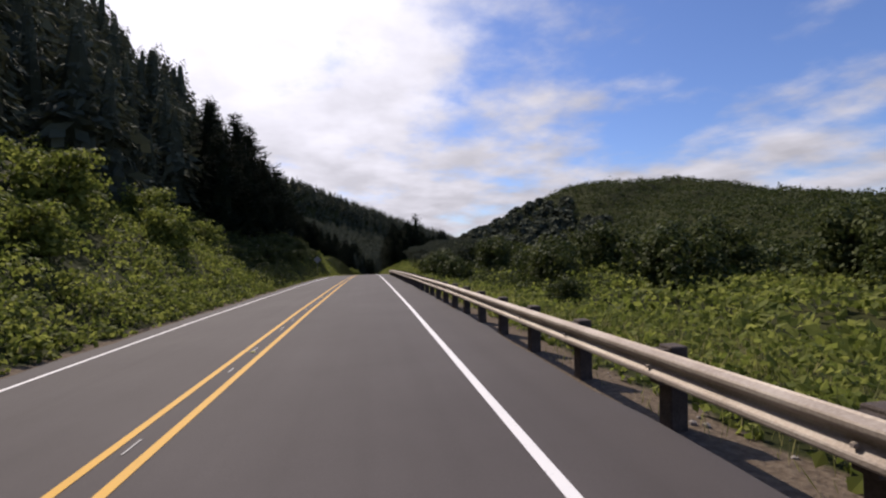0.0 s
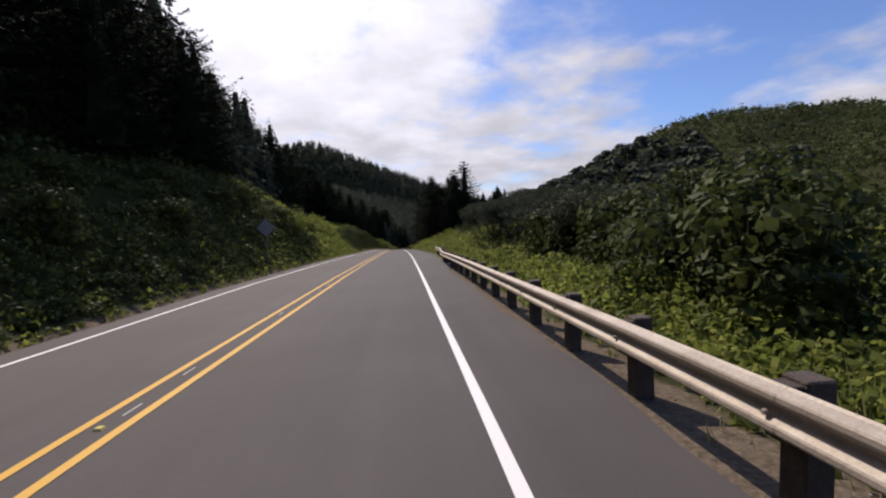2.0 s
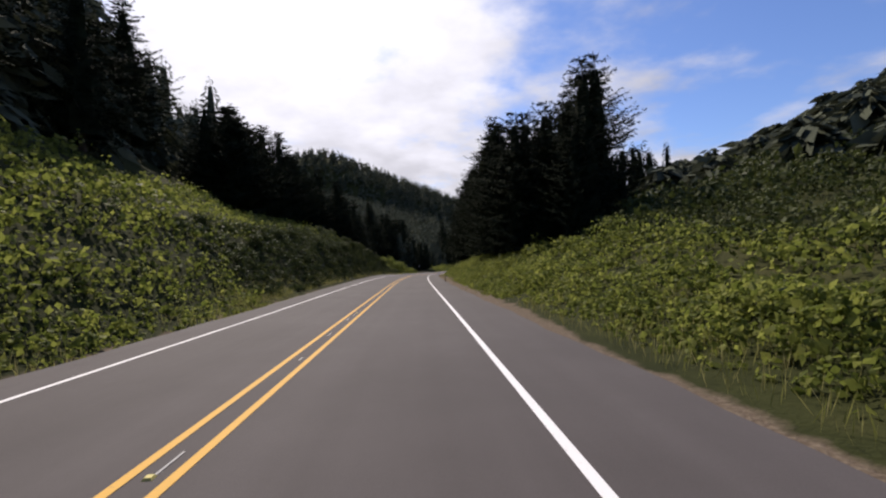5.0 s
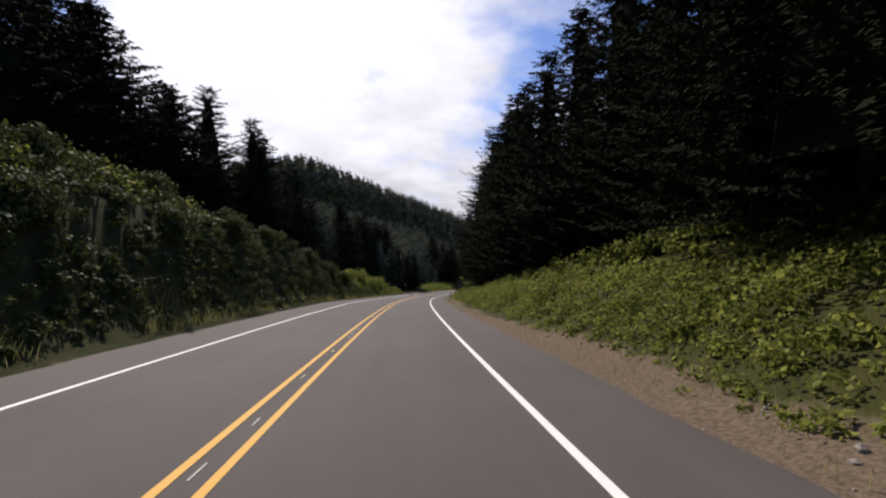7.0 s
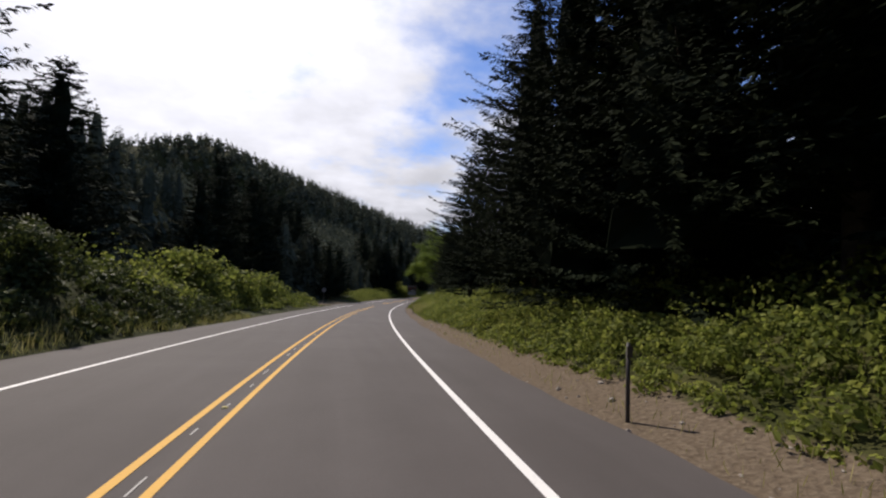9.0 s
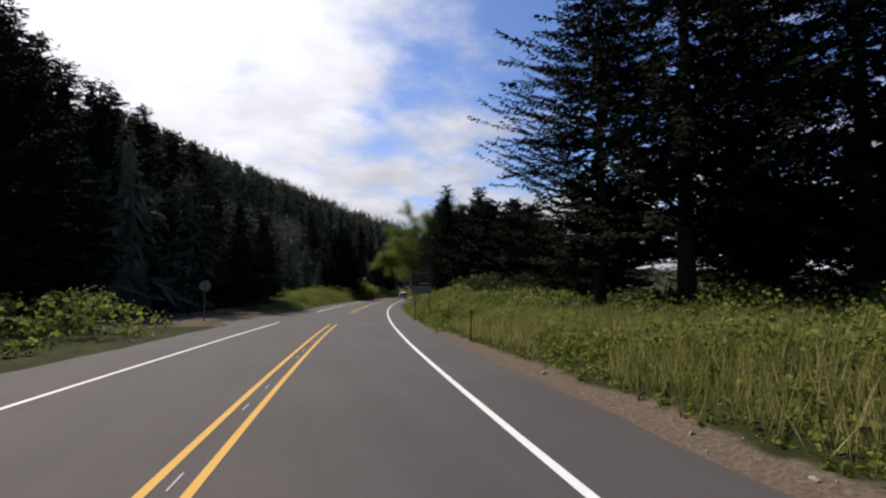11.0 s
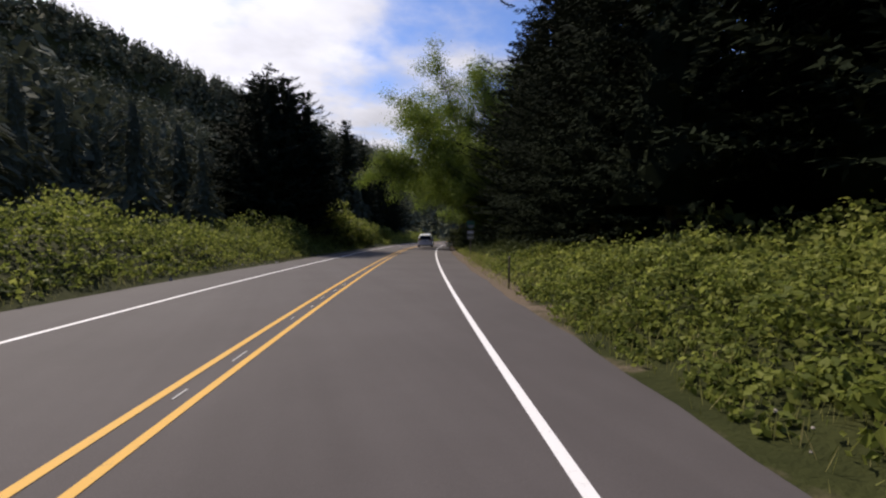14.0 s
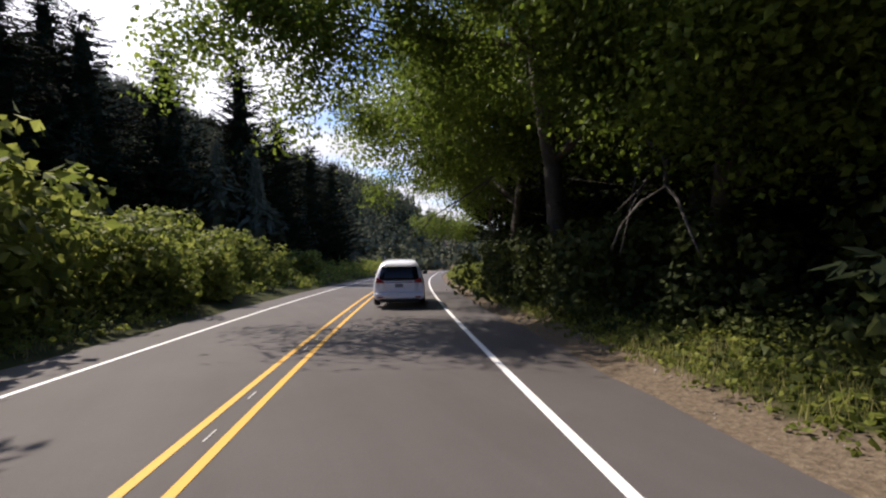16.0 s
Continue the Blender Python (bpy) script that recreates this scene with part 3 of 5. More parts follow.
# the far ridge
fx, fy = np.meshgrid(np.arange(-520, 300, 9.0), np.arange(450, 662, 8.8))
fx = fx.ravel() + rng.uniform(-5, 5, fx.size)
fy = fy.ravel() + rng.uniform(-5, 5, fy.size)
forest("ridge_forest", np.stack([fx, fy, ground_height(fx, fy) - 0.5], 1), rng.uniform(8, 13, fx.size), HAZED_NEEDLES, "hazy conifer wood on the far ridge", 0.4, 36, 6)
# wood on the right-hand hill
x, y, ss, ll = scatter(98, 232, 26, 62, 4.4, 8)
keep = (ll > 26 + np.clip(112 - ss, 0, 20) * 0.5)
z = ground_height(x, y) - 0.4
forest("hill_wood", np.stack([x, y, z], 1)[keep], rng.uniform(2.2, 3.8, keep.sum()), HAZED_NEEDLES, "dark wind-cut wood on the right-hand hill", 0.8, 170, 9, True)

# conifers that stand singly, near the road
def wind_pine(seed, height, radius, label):
    """A low shore pine: leaning bare stems that fork into limbs, under flat pads of dense foliage."""
    r_ = np.random.default_rng(seed)
    tree = empty("wind_pine", 0, 0, 0)
    pads = []
    for k in range(4):
        bm = bmesh.new()
        ang = k * 1.57 + r_.uniform(-0.5, 0.5)
        out = np.array([math.cos(ang), math.sin(ang), 0.0])
        knee = out * radius * 0.3 + np.array([0.25, 0, height * 0.38])
        top_ = out * radius * 0.55 + np.array([0.6, 0, height * 0.72])
        tapered_tube(bm, [out * 0.12 + (0, 0, -0.4), out * 0.3 + (0, 0, height * 0.15), knee, top_], (0.13, 0.11, 0.085, 0.05), 7)
        for j in range(5):
            a2 = ang + r_.uniform(-1.1, 1.1)
            reach = radius * r_.uniform(0.25, 0.6)
            foot = knee + (top_ - knee) * r_.uniform(0.1, 0.9)
            end = foot + np.array([math.cos(a2) * reach, math.sin(a2) * reach, height * r_.uniform(0.08, 0.26)])
            tapered_tube(bm, [foot, foot * 0.5 + end * 0.5 + (0, 0, 0.12), end], (0.045, 0.03, 0.012), 5)
            pads.append(end)
        pads.append(top_ + (0, 0, height * 0.12))
        part("stem", bm, BARK, tree, "bare leaning grey stem", True)
    verts, faces = [], []
    for c in pads:
        wide = radius * r_.uniform(0.26, 0.42)
        m_ = 420
        way_ = r_.normal(size=(m_, 3))
        way_[:, 2] = np.abs(way_[:, 2]) * 1.1 - 0.25
        way_ /= np.linalg.norm(way_, axis=1, keepdims=True)
        spot = c + way_ * (wide, wide, wide * 0.5) * r_.uniform(0.55, 1.0, (m_, 1))
        tip = spot + way_ * (0.17, 0.17, 0.12) + r_.normal(size=(m_, 3)) * 0.06
        spikes(verts, faces, spot, tip, r_.uniform(0.035, 0.07, m_), r_, way_ + (0, 0, 0.5))
    mesh_object("crown", np.concatenate(verts), np.concatenate(faces), HAZED_NEEDLES, tree)
    return tagged(tree, label, "tree", "wind-cut pines")


kinds = [conifer(11, 24.0, 5.8, 0.08, 1.3, "tall dark spruce with drooping dense branches", 0.0, 1.0, 0.8),
         conifer(12, 19.0, 5.4, 0.06, 1.25, "dark spruce with an uneven crown", 0.0, 0.95, 0.8),
         conifer(13, 14.0, 4.6, 0.03, 1.0, "broad dark spruce with branches to the ground", 0.0, 0.74),
         conifer(14, 26.0, 7.6, 0.04, 1.1, "large old spruce with branches low to the ground", 0.0, 0.75, 0.8),
         wind_pine(15, 5.2, 3.4, "low wind-cut pine with bare stems behind brambles"),
         conifer(16, 16.5, 7.6, 0.05, 1.6, "broad round-topped dark pine", 0.0, 1.35, 0.85),
         conifer(17, 27.0, 9.0, 0.12, 1.25, "huge old spruce with wide limbs and a bare foot", 0.0, 0.85, 0.0)]
placed = set()


def plant(kind, s, lat, scale=1.0, turn=None):
    x_, y_, _ = on_road(s, lat)
    x_, y_ = float(x_), float(y_)
    z_ = place_on(x_, y_)
    turn = rng.uniform(0, 360) if turn is None else turn
    m = pose(x_, y_, z_, 0, 0, turn)
    if kind not in placed:
        placed.add(kind)
        kinds[kind].matrix_basis = m @ Matrix.Scale(scale, 4)
        return
    tree = copy_thing(kinds[kind], m)
    tree.scale = (scale, scale, scale)


for s, lat, k, q in ((81, 13.0, 4, 0.85), (85, 14.6, 4, 0.95), (88.5, 13.0, 4, 0.85), (93, 14.6, 4, 0.9), (78, 16.5, 4, 0.95), (97, 13.2, 4, 0.75), (69.5, 12.4, 4, 0.72), (65, 14.0, 4, 0.8), (101, 16, 4, 0.9), (107, 19, 4, 0.9), (90, 18.5, 4, 1.0), (83, 19.5, 4, 1.0),
                     (132, 13, 2, 0.6), (134, 14.5, 2, 0.92), (139, 17.5, 2, 1.0), (136, 12.2, 2, 0.78), (140.5, 11.8, 2, 0.82), (138, 15, 2, 0.85), (143.5, 11.6, 2, 0.85), (143, 16, 2, 0.85), (137, 10.2, 2, 0.8), (141.5, 9.8, 2, 0.84), (146, 9.8, 2, 0.86)):
    plant(k, s, lat, q)
# dark grove over the right-hand bank: the trees along its edge singly, the rest as a wood
for s in np.arange(147, 204, 4.4):
    for row, lat in enumerate((10.6 if s < 160 else 11.4, 16.0)):
        if row and s > 172 and int(s) % 4:
            continue
        plant(int(rng.choice([0, 0, 3])) if row == 0 else 0, s + rng.uniform(-1.6, 1.6), lat + rng.uniform(-0.4, 1.4),
              rng.uniform(0.9, 1.06) * float(np.interp(s, [147, 165, 180, 200], [0.54, 0.62, 0.7, 0.78])))
for s, lat, k, q in ((202, 10.8, 3, 0.65), (208, 11.2, 3, 0.68), (213.5, 12.6, 3, 0.66), (206, 16.5, 0, 0.85)):
    plant(k, s, lat, q)
x, y, ss, ll = scatter(146, 226, 16.5, 32, 4.2, 12)
keep = (ll > 18 + np.maximum(0, ss - 202) * 0.5) & (ss < 222)
forest("grove", np.stack([x, y, ground_height(x, y) - 0.4], 1)[keep], rng.uniform(0.85, 1.1, keep.sum()) * np.interp(ss[keep], [146, 156, 168, 190], [7.0, 8.0, 9.5, 12.5]), SHADED_NEEDLES,
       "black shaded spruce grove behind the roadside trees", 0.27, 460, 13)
# Left-hand woods take the paler needles, with the sun's glare in their colour.
x, y, ss, ll = scatter(228, 430, -40, -19, 4.4, 14)
keep = ~((ss < 264) & (ll > -25)) & ~((ss > 326) & (ss < 372) & (ll > -23))
forest("left_grove", np.stack([x, y, ground_height(x, y) - 0.4], 1)[keep], rng.uniform(9, 13, keep.sum()) * np.interp(ss[keep], [262, 280, 330, 360, 385], [1.5, 0.75, 0.8, 0.85, 1.3]), HAZED_NEEDLES,
       "dark spruce wood behind the roadside hedge", 0.26, 560, 15)
for s, lat, k, q in ((242.5, 15.6, 6, 0.86), (247, 14, 6, 0.72), (254, -19, 0, 0.78), (260, -21.5, 0, 0.82), (268, -25, 0, 0.88), (276, -26, 0, 0.92), (262, -28, 0, 0.95), (270, -31, 0, 1.0), (277, -15.5, 2, 0.95), (250, -17, 1, 0.8), (257, -20, 1, 0.9), (266, -21, 1, 1.0), (274, -22, 0, 0.84), (282, -23, 0, 0.84), (290, -24, 0, 0.88), (287, -16.5, 2, 0.8), (250.5, 25, 6, 0.84), (239, 20.5, 6, 0.78), (232, 25, 0, 0.9), (247, 35, 5, 0.85), (236, 33, 5, 0.8), (255, 31, 5, 0.7),
                     (269.3, 25.6, 5, 0.72), (304, 12.4, 3, 0.76), (310, 11.6, 3, 0.7), (299, 17, 5, 0.92), (292, 22, 5, 0.86), (297, 26, 5, 0.9), (286, 26, 5, 0.6), (306, 21, 5, 0.95), (311, 15.5, 1, 0.95), (295, 18.5, 5, 0.9), (303, 18, 1, 1.0), (289, 20.5, 5, 0.7),
                     (318, 17, 1, 1.0), (326, 16, 1, 0.95), (334, 17, 0, 0.85), (342, 17, 0, 0.85), (350, 16, 1, 1.0), (358, 14, 0, 0.9), (365, 12, 1, 1.0),
                     (334, -10.2, 2, 1.1), (330, -10.6, 2, 1.1), (332.2, -11.6, 2, 1.15), (328.4, -12.0, 2, 1.1), (331.5, -13.4, 5, 0.9), (314.5, 12.4, 3, 0.78), (319.5, 12.2, 3, 0.8), (325, 12.0, 3, 0.8), (330.5, 12.2, 3, 0.82), (335.5, 12.6, 3, 0.78), (341, 12, 2, 1.05), (346, 12.2, 2, 1.1), (351, 11.6, 2, 1.0), (328, 15, 0, 0.8), (337, 15, 0, 0.8),
                     (271, -11, 2, 0.8), (275.5, -10.2, 2, 0.75), (280, -11, 2, 0.72), (267, -14, 2, 0.9), (378, -17.5, 0, 0.96), (384, -15.5, 1, 1.0), (372, -22, 1, 1.05), (366, -25, 1, 1.0), (372, -33, 0, 0.95), (362, -28, 1, 0.95), (392, -14, 1, 0.95), (400, -13, 1, 0.9),
                     (189, -14.5, 1, 0.72), (195, -16, 1, 0.75), (201, -14, 2, 0.95), (206, -17, 1, 0.8), (213, -16, 1, 0.7), (242, -18.5, 1, 0.8), (236, -18, 1, 0.75)):
    plant(k, s, lat, q)
x, y, ss, ll = scatter(313, 400, 17, 36, 4.6, 18)
forest("right_grove", np.stack([x, y, ground_height(x, y) - 0.4], 1), rng.uniform(11, 17, len(x)), SHADED_NEEDLES, "dark shaded spruce wood behind the leafy trees", 0.27, 330, 19)
x, y, ss, ll = scatter(228, 420, -20.5, -15, 4.6, 16)
keep = (ss > 262) & ~((ss > 330) & (ss < 366))
forest("left_edge_trees", np.stack([x, y, ground_height(x, y) - 0.4], 1)[keep], rng.uniform(0.85, 1.15, keep.sum()) * np.interp(ss[keep], [262, 280, 330, 345], [15.0, 8.8, 9.5, 13.0]), HAZED_NEEDLES,
       "dark spruces standing behind the low hedge", 0.27, 850, 17)
for s, lat, k, q in ((118, -17, 2, 0.8), (124, -20, 1, 0.65), (131, -18, 2, 0.8), (140, -21, 1, 0.65), (149, -19, 2, 0.7), (158, -20, 2, 0.75),
                     (150, -16.5, 5, 0.62), (157, -18, 5, 0.68), (164, -16.5, 1, 0.7), (171, -17.5, 5, 0.66), (178, -16.5, 5, 0.6), (185, -17, 1, 0.7), (161, -22, 5, 0.8), (174, -22.5, 1, 0.85),
                     (54, -11.5, 2, 0.72), (59, -13, 2, 0.85), (64, -11.5, 2, 0.7), (69, -13.0, 2, 0.85), (74, -12, 2, 0.72), (79, -13.4, 2, 0.8), (84, -14.5, 2, 0.7), (50, -13, 2, 0.8), (66, -16, 1, 0.8), (75, -16.5, 1, 0.8), (57, -16.5, 1, 0.75)):
    plant(k, s, lat, q)


# ---- leafy banks ----
def undergrowth(name, areas, mat, label, seed, category="undergrowth"):
    """Leaves over banks: areas are (s0, s1, lat0, lat1, leaves a square metre, leaf size, depth of the cover)."""
    r_ = np.random.default_rng(seed)
    all_v, all_f, start = [], [], 0
    for s0, s1, l0, l1, per, size, depth in areas:
        area = (s1 - s0) * abs(l1 - l0)
        lump = np.clip(0.26 * depth + 0.08, max(0.2, 1.7 * size), 1.6)
        m_ = max(4, int(area / (1.5 * lump * lump)))
        each = max(5, int(area * per / m_))
        ss_, ll_ = r_.uniform(s0, s1, m_), r_.uniform(l0, l1, m_)
        x_ = np.interp(ss_, S, RX) + np.cos(np.interp(ss_, S, TH)) * ll_
        y_ = np.interp(ss_, S, RY) + np.sin(np.interp(ss_, S, TH)) * ll_
        mound = np.clip(0.55 + 0.75 * fold(x_, y_, 0.8, seed) + 0.45 * fold(x_, y_, 2.1, seed + 1), 0.03, 1.6)
        rise = np.clip(np.minimum(np.abs(ll_ - l0), np.abs(ll_ - l1)) / (1.0 + 0.3 * depth), 0.1, 1) ** 0.7
        lift_ = depth * mound * rise * r_.uniform(0.2, 0.75, m_)
        big = lump * np.exp(r_.normal(size=m_) * 0.35) * (0.5 + 0.5 * rise)
        heart = np.stack([x_, y_, ground_height(x_, y_) + lift_], 1)
        way_ = r_.normal(size=(m_, each, 3))
        way_[:, :, 2] = np.abs(way_[:, :, 2]) * 1.1 - 0.25
        way_ /= np.linalg.norm(way_, axis=2, keepdims=True)
        spot = heart[:, None] + way_ * big[:, None, None] * r_.uniform(0.7, 1.15, (m_, each, 1)) * (1, 1, 0.85)
        spot, way_ = spot.reshape(-1, 3), way_.reshape(-1, 3)
        spot[:, 2] = np.maximum(spot[:, 2], np.repeat(heart[:, 2] - lift_, each) - 0.02 + 0.1 * r_.uniform(size=len(spot)))
        v, f = leaf_cloud(spot, size * r_.uniform(0.5, 1.2, len(spot)) * r_.uniform(0.8, 1.35, len(spot)), r_, 0.25, way_)
        all_v.append(v)
        all_f.append(f + start)
        start += len(v)
    ob = mesh_object(name, np.concatenate(all_v), np.concatenate(all_f), mat)
    return tagged(ob, label, category, kind="stuff")


undergrowth("bank_shrubs", [(-12, 38, -13, -5.2, 68, 0.16, 1.6), (-12, 40, -22, -12, 20, 0.28, 1.4), (88, 125, -12, -5.4, 32, 0.2, 1.5), (66, 92, -6.6, -5.2, 30, 0.16, 0.7), (85, 128, -17, -9, 26, 0.24, 1.6), (128, 215, -17, -8.8, 40, 0.18, 1.0), (205, 250, -14, -7, 44, 0.17, 2.2)], LEAF,
            "sunlit green brambles and shrubs covering the roadside bank", 21)
# Bank shrubs get the dark leaf, so part of their shade is colour.
undergrowth("shaded_bank", [(37, 90, -8.4, -5.4, 200, 0.15, 1.0), (37, 90, -11, -8, 90, 0.17, 1.6), (38, 90, -18, -11, 26, 0.26, 1.6), (125, 215, -8.6, -5.7, 320, 0.13, 0.9), (125, 215, -10.5, -8, 110, 0.16, 1.4), (124, 226, 12.5, 40, 5, 0.4, 1.8), (310, 330, 6.7, 10.5, 150, 0.1, 1.0), (328, 352, 6.4, 10, 130, 0.1, 0.8), (298, 372, 10, 30, 7, 0.36, 1.8), (228, 262, 14, 40, 5, 0.4, 1.4)], SCRUB_AND_SHADE,
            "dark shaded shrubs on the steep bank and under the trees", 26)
undergrowth("hedge", [(283, 322, -13, -6.0, 100, 0.12, 1.2), (318, 360, -15, -6.5, 70, 0.15, 2.4), (360, 440, -15, -5.8, 22, 0.24, 2.2)], LEAF,
            "low leafy hedge of brambles along the road", 22, "hedge")
undergrowth("bramble_bank", [(40, 62, 6.6, 11, 80, 0.13, 1.1), (62, 124, 6.8, 10, 130, 0.13, 1.2), (90, 124, 10, 14, 60, 0.16, 1.3), (122, 150, 6.1, 9.5, 330, 0.088, 0.95), (150, 218, 6.4, 9.5, 340, 0.088, 0.95), (122, 218, 9.0, 13, 90, 0.14, 1.3), (212, 226, 6.3, 10, 230, 0.1, 1.1), (226, 246, 6.3, 10, 130, 0.09, 0.8), (212, 240, 9.8, 16, 70, 0.14, 1.3), (250, 300, 5.5, 9.5, 360, 0.09, 1.0), (250, 300, 9.0, 14, 130, 0.14, 1.2), (250, 300, 14, 30, 26, 0.22, 1.1),
                             (298, 310, 6.3, 11, 110, 0.11, 0.9), (350, 440, 5.7, 15, 24, 0.22, 1.4)], LEAF,
            "dense sunlit brambles on the low bank beside the road", 23)
undergrowth("ground_cover", [(122, 242, 7.4, 10, 40, 0.1, 0.25), (122, 150, 5.8, 7.6, 150, 0.085, 0.28), (150, 215, 6.25, 7.8, 120, 0.085, 0.25), (215, 248, 5.9, 7.6, 120, 0.085, 0.28), (246, 300, 6.5, 10, 50, 0.1, 0.25), (246, 300, 5.3, 7, 130, 0.085, 0.2), (298, 316, 5.7, 10, 45, 0.12, 0.3), (316, 328, 6.4, 10, 60, 0.1, 0.25), (326, 352, 5.9, 10, 60, 0.1, 0.25), (306, 350, 5.6, 6.6, 14, 0.07, 0.15), (-8, 62, 5.6, 9.5, 50, 0.12, 0.35), (62, 122, 6.4, 9.5, 50, 0.12, 0.3), (272, 345, -9, -5.7, 45, 0.12, 0.3),
                              (-10, 125, -8, -5.0, 45, 0.13, 0.3)], LEAF, "low green weeds covering the verge", 27)
undergrowth("field_scrub", [(-10, 60, 6.2, 13, 34, 0.15, 0.8), (-10, 110, 12, 40, 7, 0.36, 0.9)], LEAF,
            "green weeds and scrub on the low field behind the guardrail", 24)
undergrowth("hill_scrub", [(-10, 230, 45, 150, 5.2, 0.46, 1.6), (60, 140, 20, 46, 44, 0.2, 1.7), (100, 140, 12, 22, 60, 0.16, 1.3), (30, 95, 10.5, 22, 46, 0.16, 1.6), (-10, 60, 42, 60, 6, 0.6, 1.8), (272, 292, 11, 22, 20, 0.26, 2.8)], SCRUB_AND_SHADE,
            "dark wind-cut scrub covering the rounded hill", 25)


def grass_tufts(name, areas, label, seed):
    r_ = np.random.default_rng(seed)
    verts, faces = [], []
    for s0, s1, l0, l1, per, tall in areas:
        n_ = int((s1 - s0) * abs(l1 - l0) * per)
        ss_, ll_ = r_.uniform(s0, s1, n_), r_.uniform(l0, l1, n_)
        x_ = np.interp(ss_, S, RX) + np.cos(np.interp(ss_, S, TH)) * ll_
        y_ = np.interp(ss_, S, RY) + np.sin(np.interp(ss_, S, TH)) * ll_
        keep_ = fold(x_, y_, 1.1, seed) > -0.25
        x_, y_ = x_[keep_], y_[keep_]
        base = np.stack([x_, y_, ground_height(x_, y_) - 0.03], 1)
        h = tall * r_.uniform(0.4, 1.2, len(base))
        tip = base + np.stack([r_.normal(size=len(base)) * 0.25 * h, r_.normal(size=len(base)) * 0.25 * h, h], 1)
        spikes(verts, faces, base, tip, 0.005 + 0.005 * h, r_)
    ob = mesh_object(name, np.concatenate(verts), np.concatenate(faces), GRASS)
    return tagged(ob, label, "grass", kind="stuff")


grass_tufts("tall_grass", [(224, 250, 6.0, 12, 150, 0.66), (-8, 45, 6.4, 11, 35, 0.6), (295, 318, 5.2, 6.6, 60, 0.35), (308, 345, 5.7, 7.4, 130, 0.26), (124, 215, 5.4, 6.3, 25, 0.22), (60, 130, -5.9, -4.9, 60, 0.35),
                           (258, 298, 5.1, 6.4, 60, 0.3), (-10, 92, 5.1, 6.8, 40, 0.25), (60, 120, 5.9, 9, 40, 0.4), (275, 345, -6.4, -5.5, 40, 0.3), (122, 215, -6.6, -5.4, 150, 0.4)],
            "tall dry yellow-green roadside grass", 31)


# ---- broad-leaved trees and single bushes ----
def limb_points(p0, way_, ln, r_, bend=0.35, n_=5):
    pts = [np.array(p0, float)]
    d = np.array(way_, float)
    for _ in range(n_ - 1):
        d = d + r_.normal(size=3) * bend * 0.4
        d /= np.linalg.norm(d)
        pts.append(pts[-1] + d * ln / (n_ - 1))
    return pts, d


def broadleaf(seed, height, spread_, label):
    """A tree with a forked trunk, limbs and twigs, and clusters of separate leaves."""
    r_ = np.random.default_rng(seed)
    tree = empty("broadleaf_tree", 0, 0, 0)
    bm = bmesh.new()
    tips = []
    trunk, d = limb_points((0, 0, -0.5), (0.05, 0.05, 1), height * 0.62, r_, 0.2, 8)
    tapered_tube(bm, trunk, np.linspace(0.26, 0.13, 8) * height / 14, 9)
    part("trunk", bm, BARK, tree, "mottled grey trunk", True)
    for k in range(13):
        bm = bmesh.new()
        p0 = trunk[3 + k % 5]
        ang = k * 2.4 + r_.uniform(-0.4, 0.4)
        up_ = r_.uniform(0.2, 1.1)
        pts, d = limb_points(p0, (math.cos(ang), math.sin(ang), up_), spread_ * r_.uniform(0.75, 1.1), r_, 0.45, 6)
        tapered_tube(bm, pts, np.linspace(0.11, 0.03, 6) * height / 14, 6)
        for q in pts[2:]:
            for _ in range(3):
                way_ = d + r_.normal(size=3) * 0.8
                sub, _d = limb_points(q, way_ / np.linalg.norm(way_), spread_ * r_.uniform(0.2, 0.42), r_, 0.5, 4)
                tapered_tube(bm, sub, (0.035, 0.025, 0.015, 0.006), 4)
                tips += sub[1:]
        part("limb", bm, BARK, tree, "", True)
    tips = np.array(tips)
    tips = tips[tips[:, 2] > 0.26 * height]
    per = 250
    off = r_.normal(size=(len(tips) * per, 3))
    pts = np.repeat(tips, per, 0) + off * (0.5, 0.5, 0.38)
    v, f = leaf_cloud(pts, r_.uniform(0.075, 0.15, len(pts)), r_, 0.35, off * 0.5 + (0, 0, 0.5))
    mesh_object("crown", v, f, BROADLEAF, tree)
    return tagged(tree, label, "tree", "broad-leaved roadside trees")


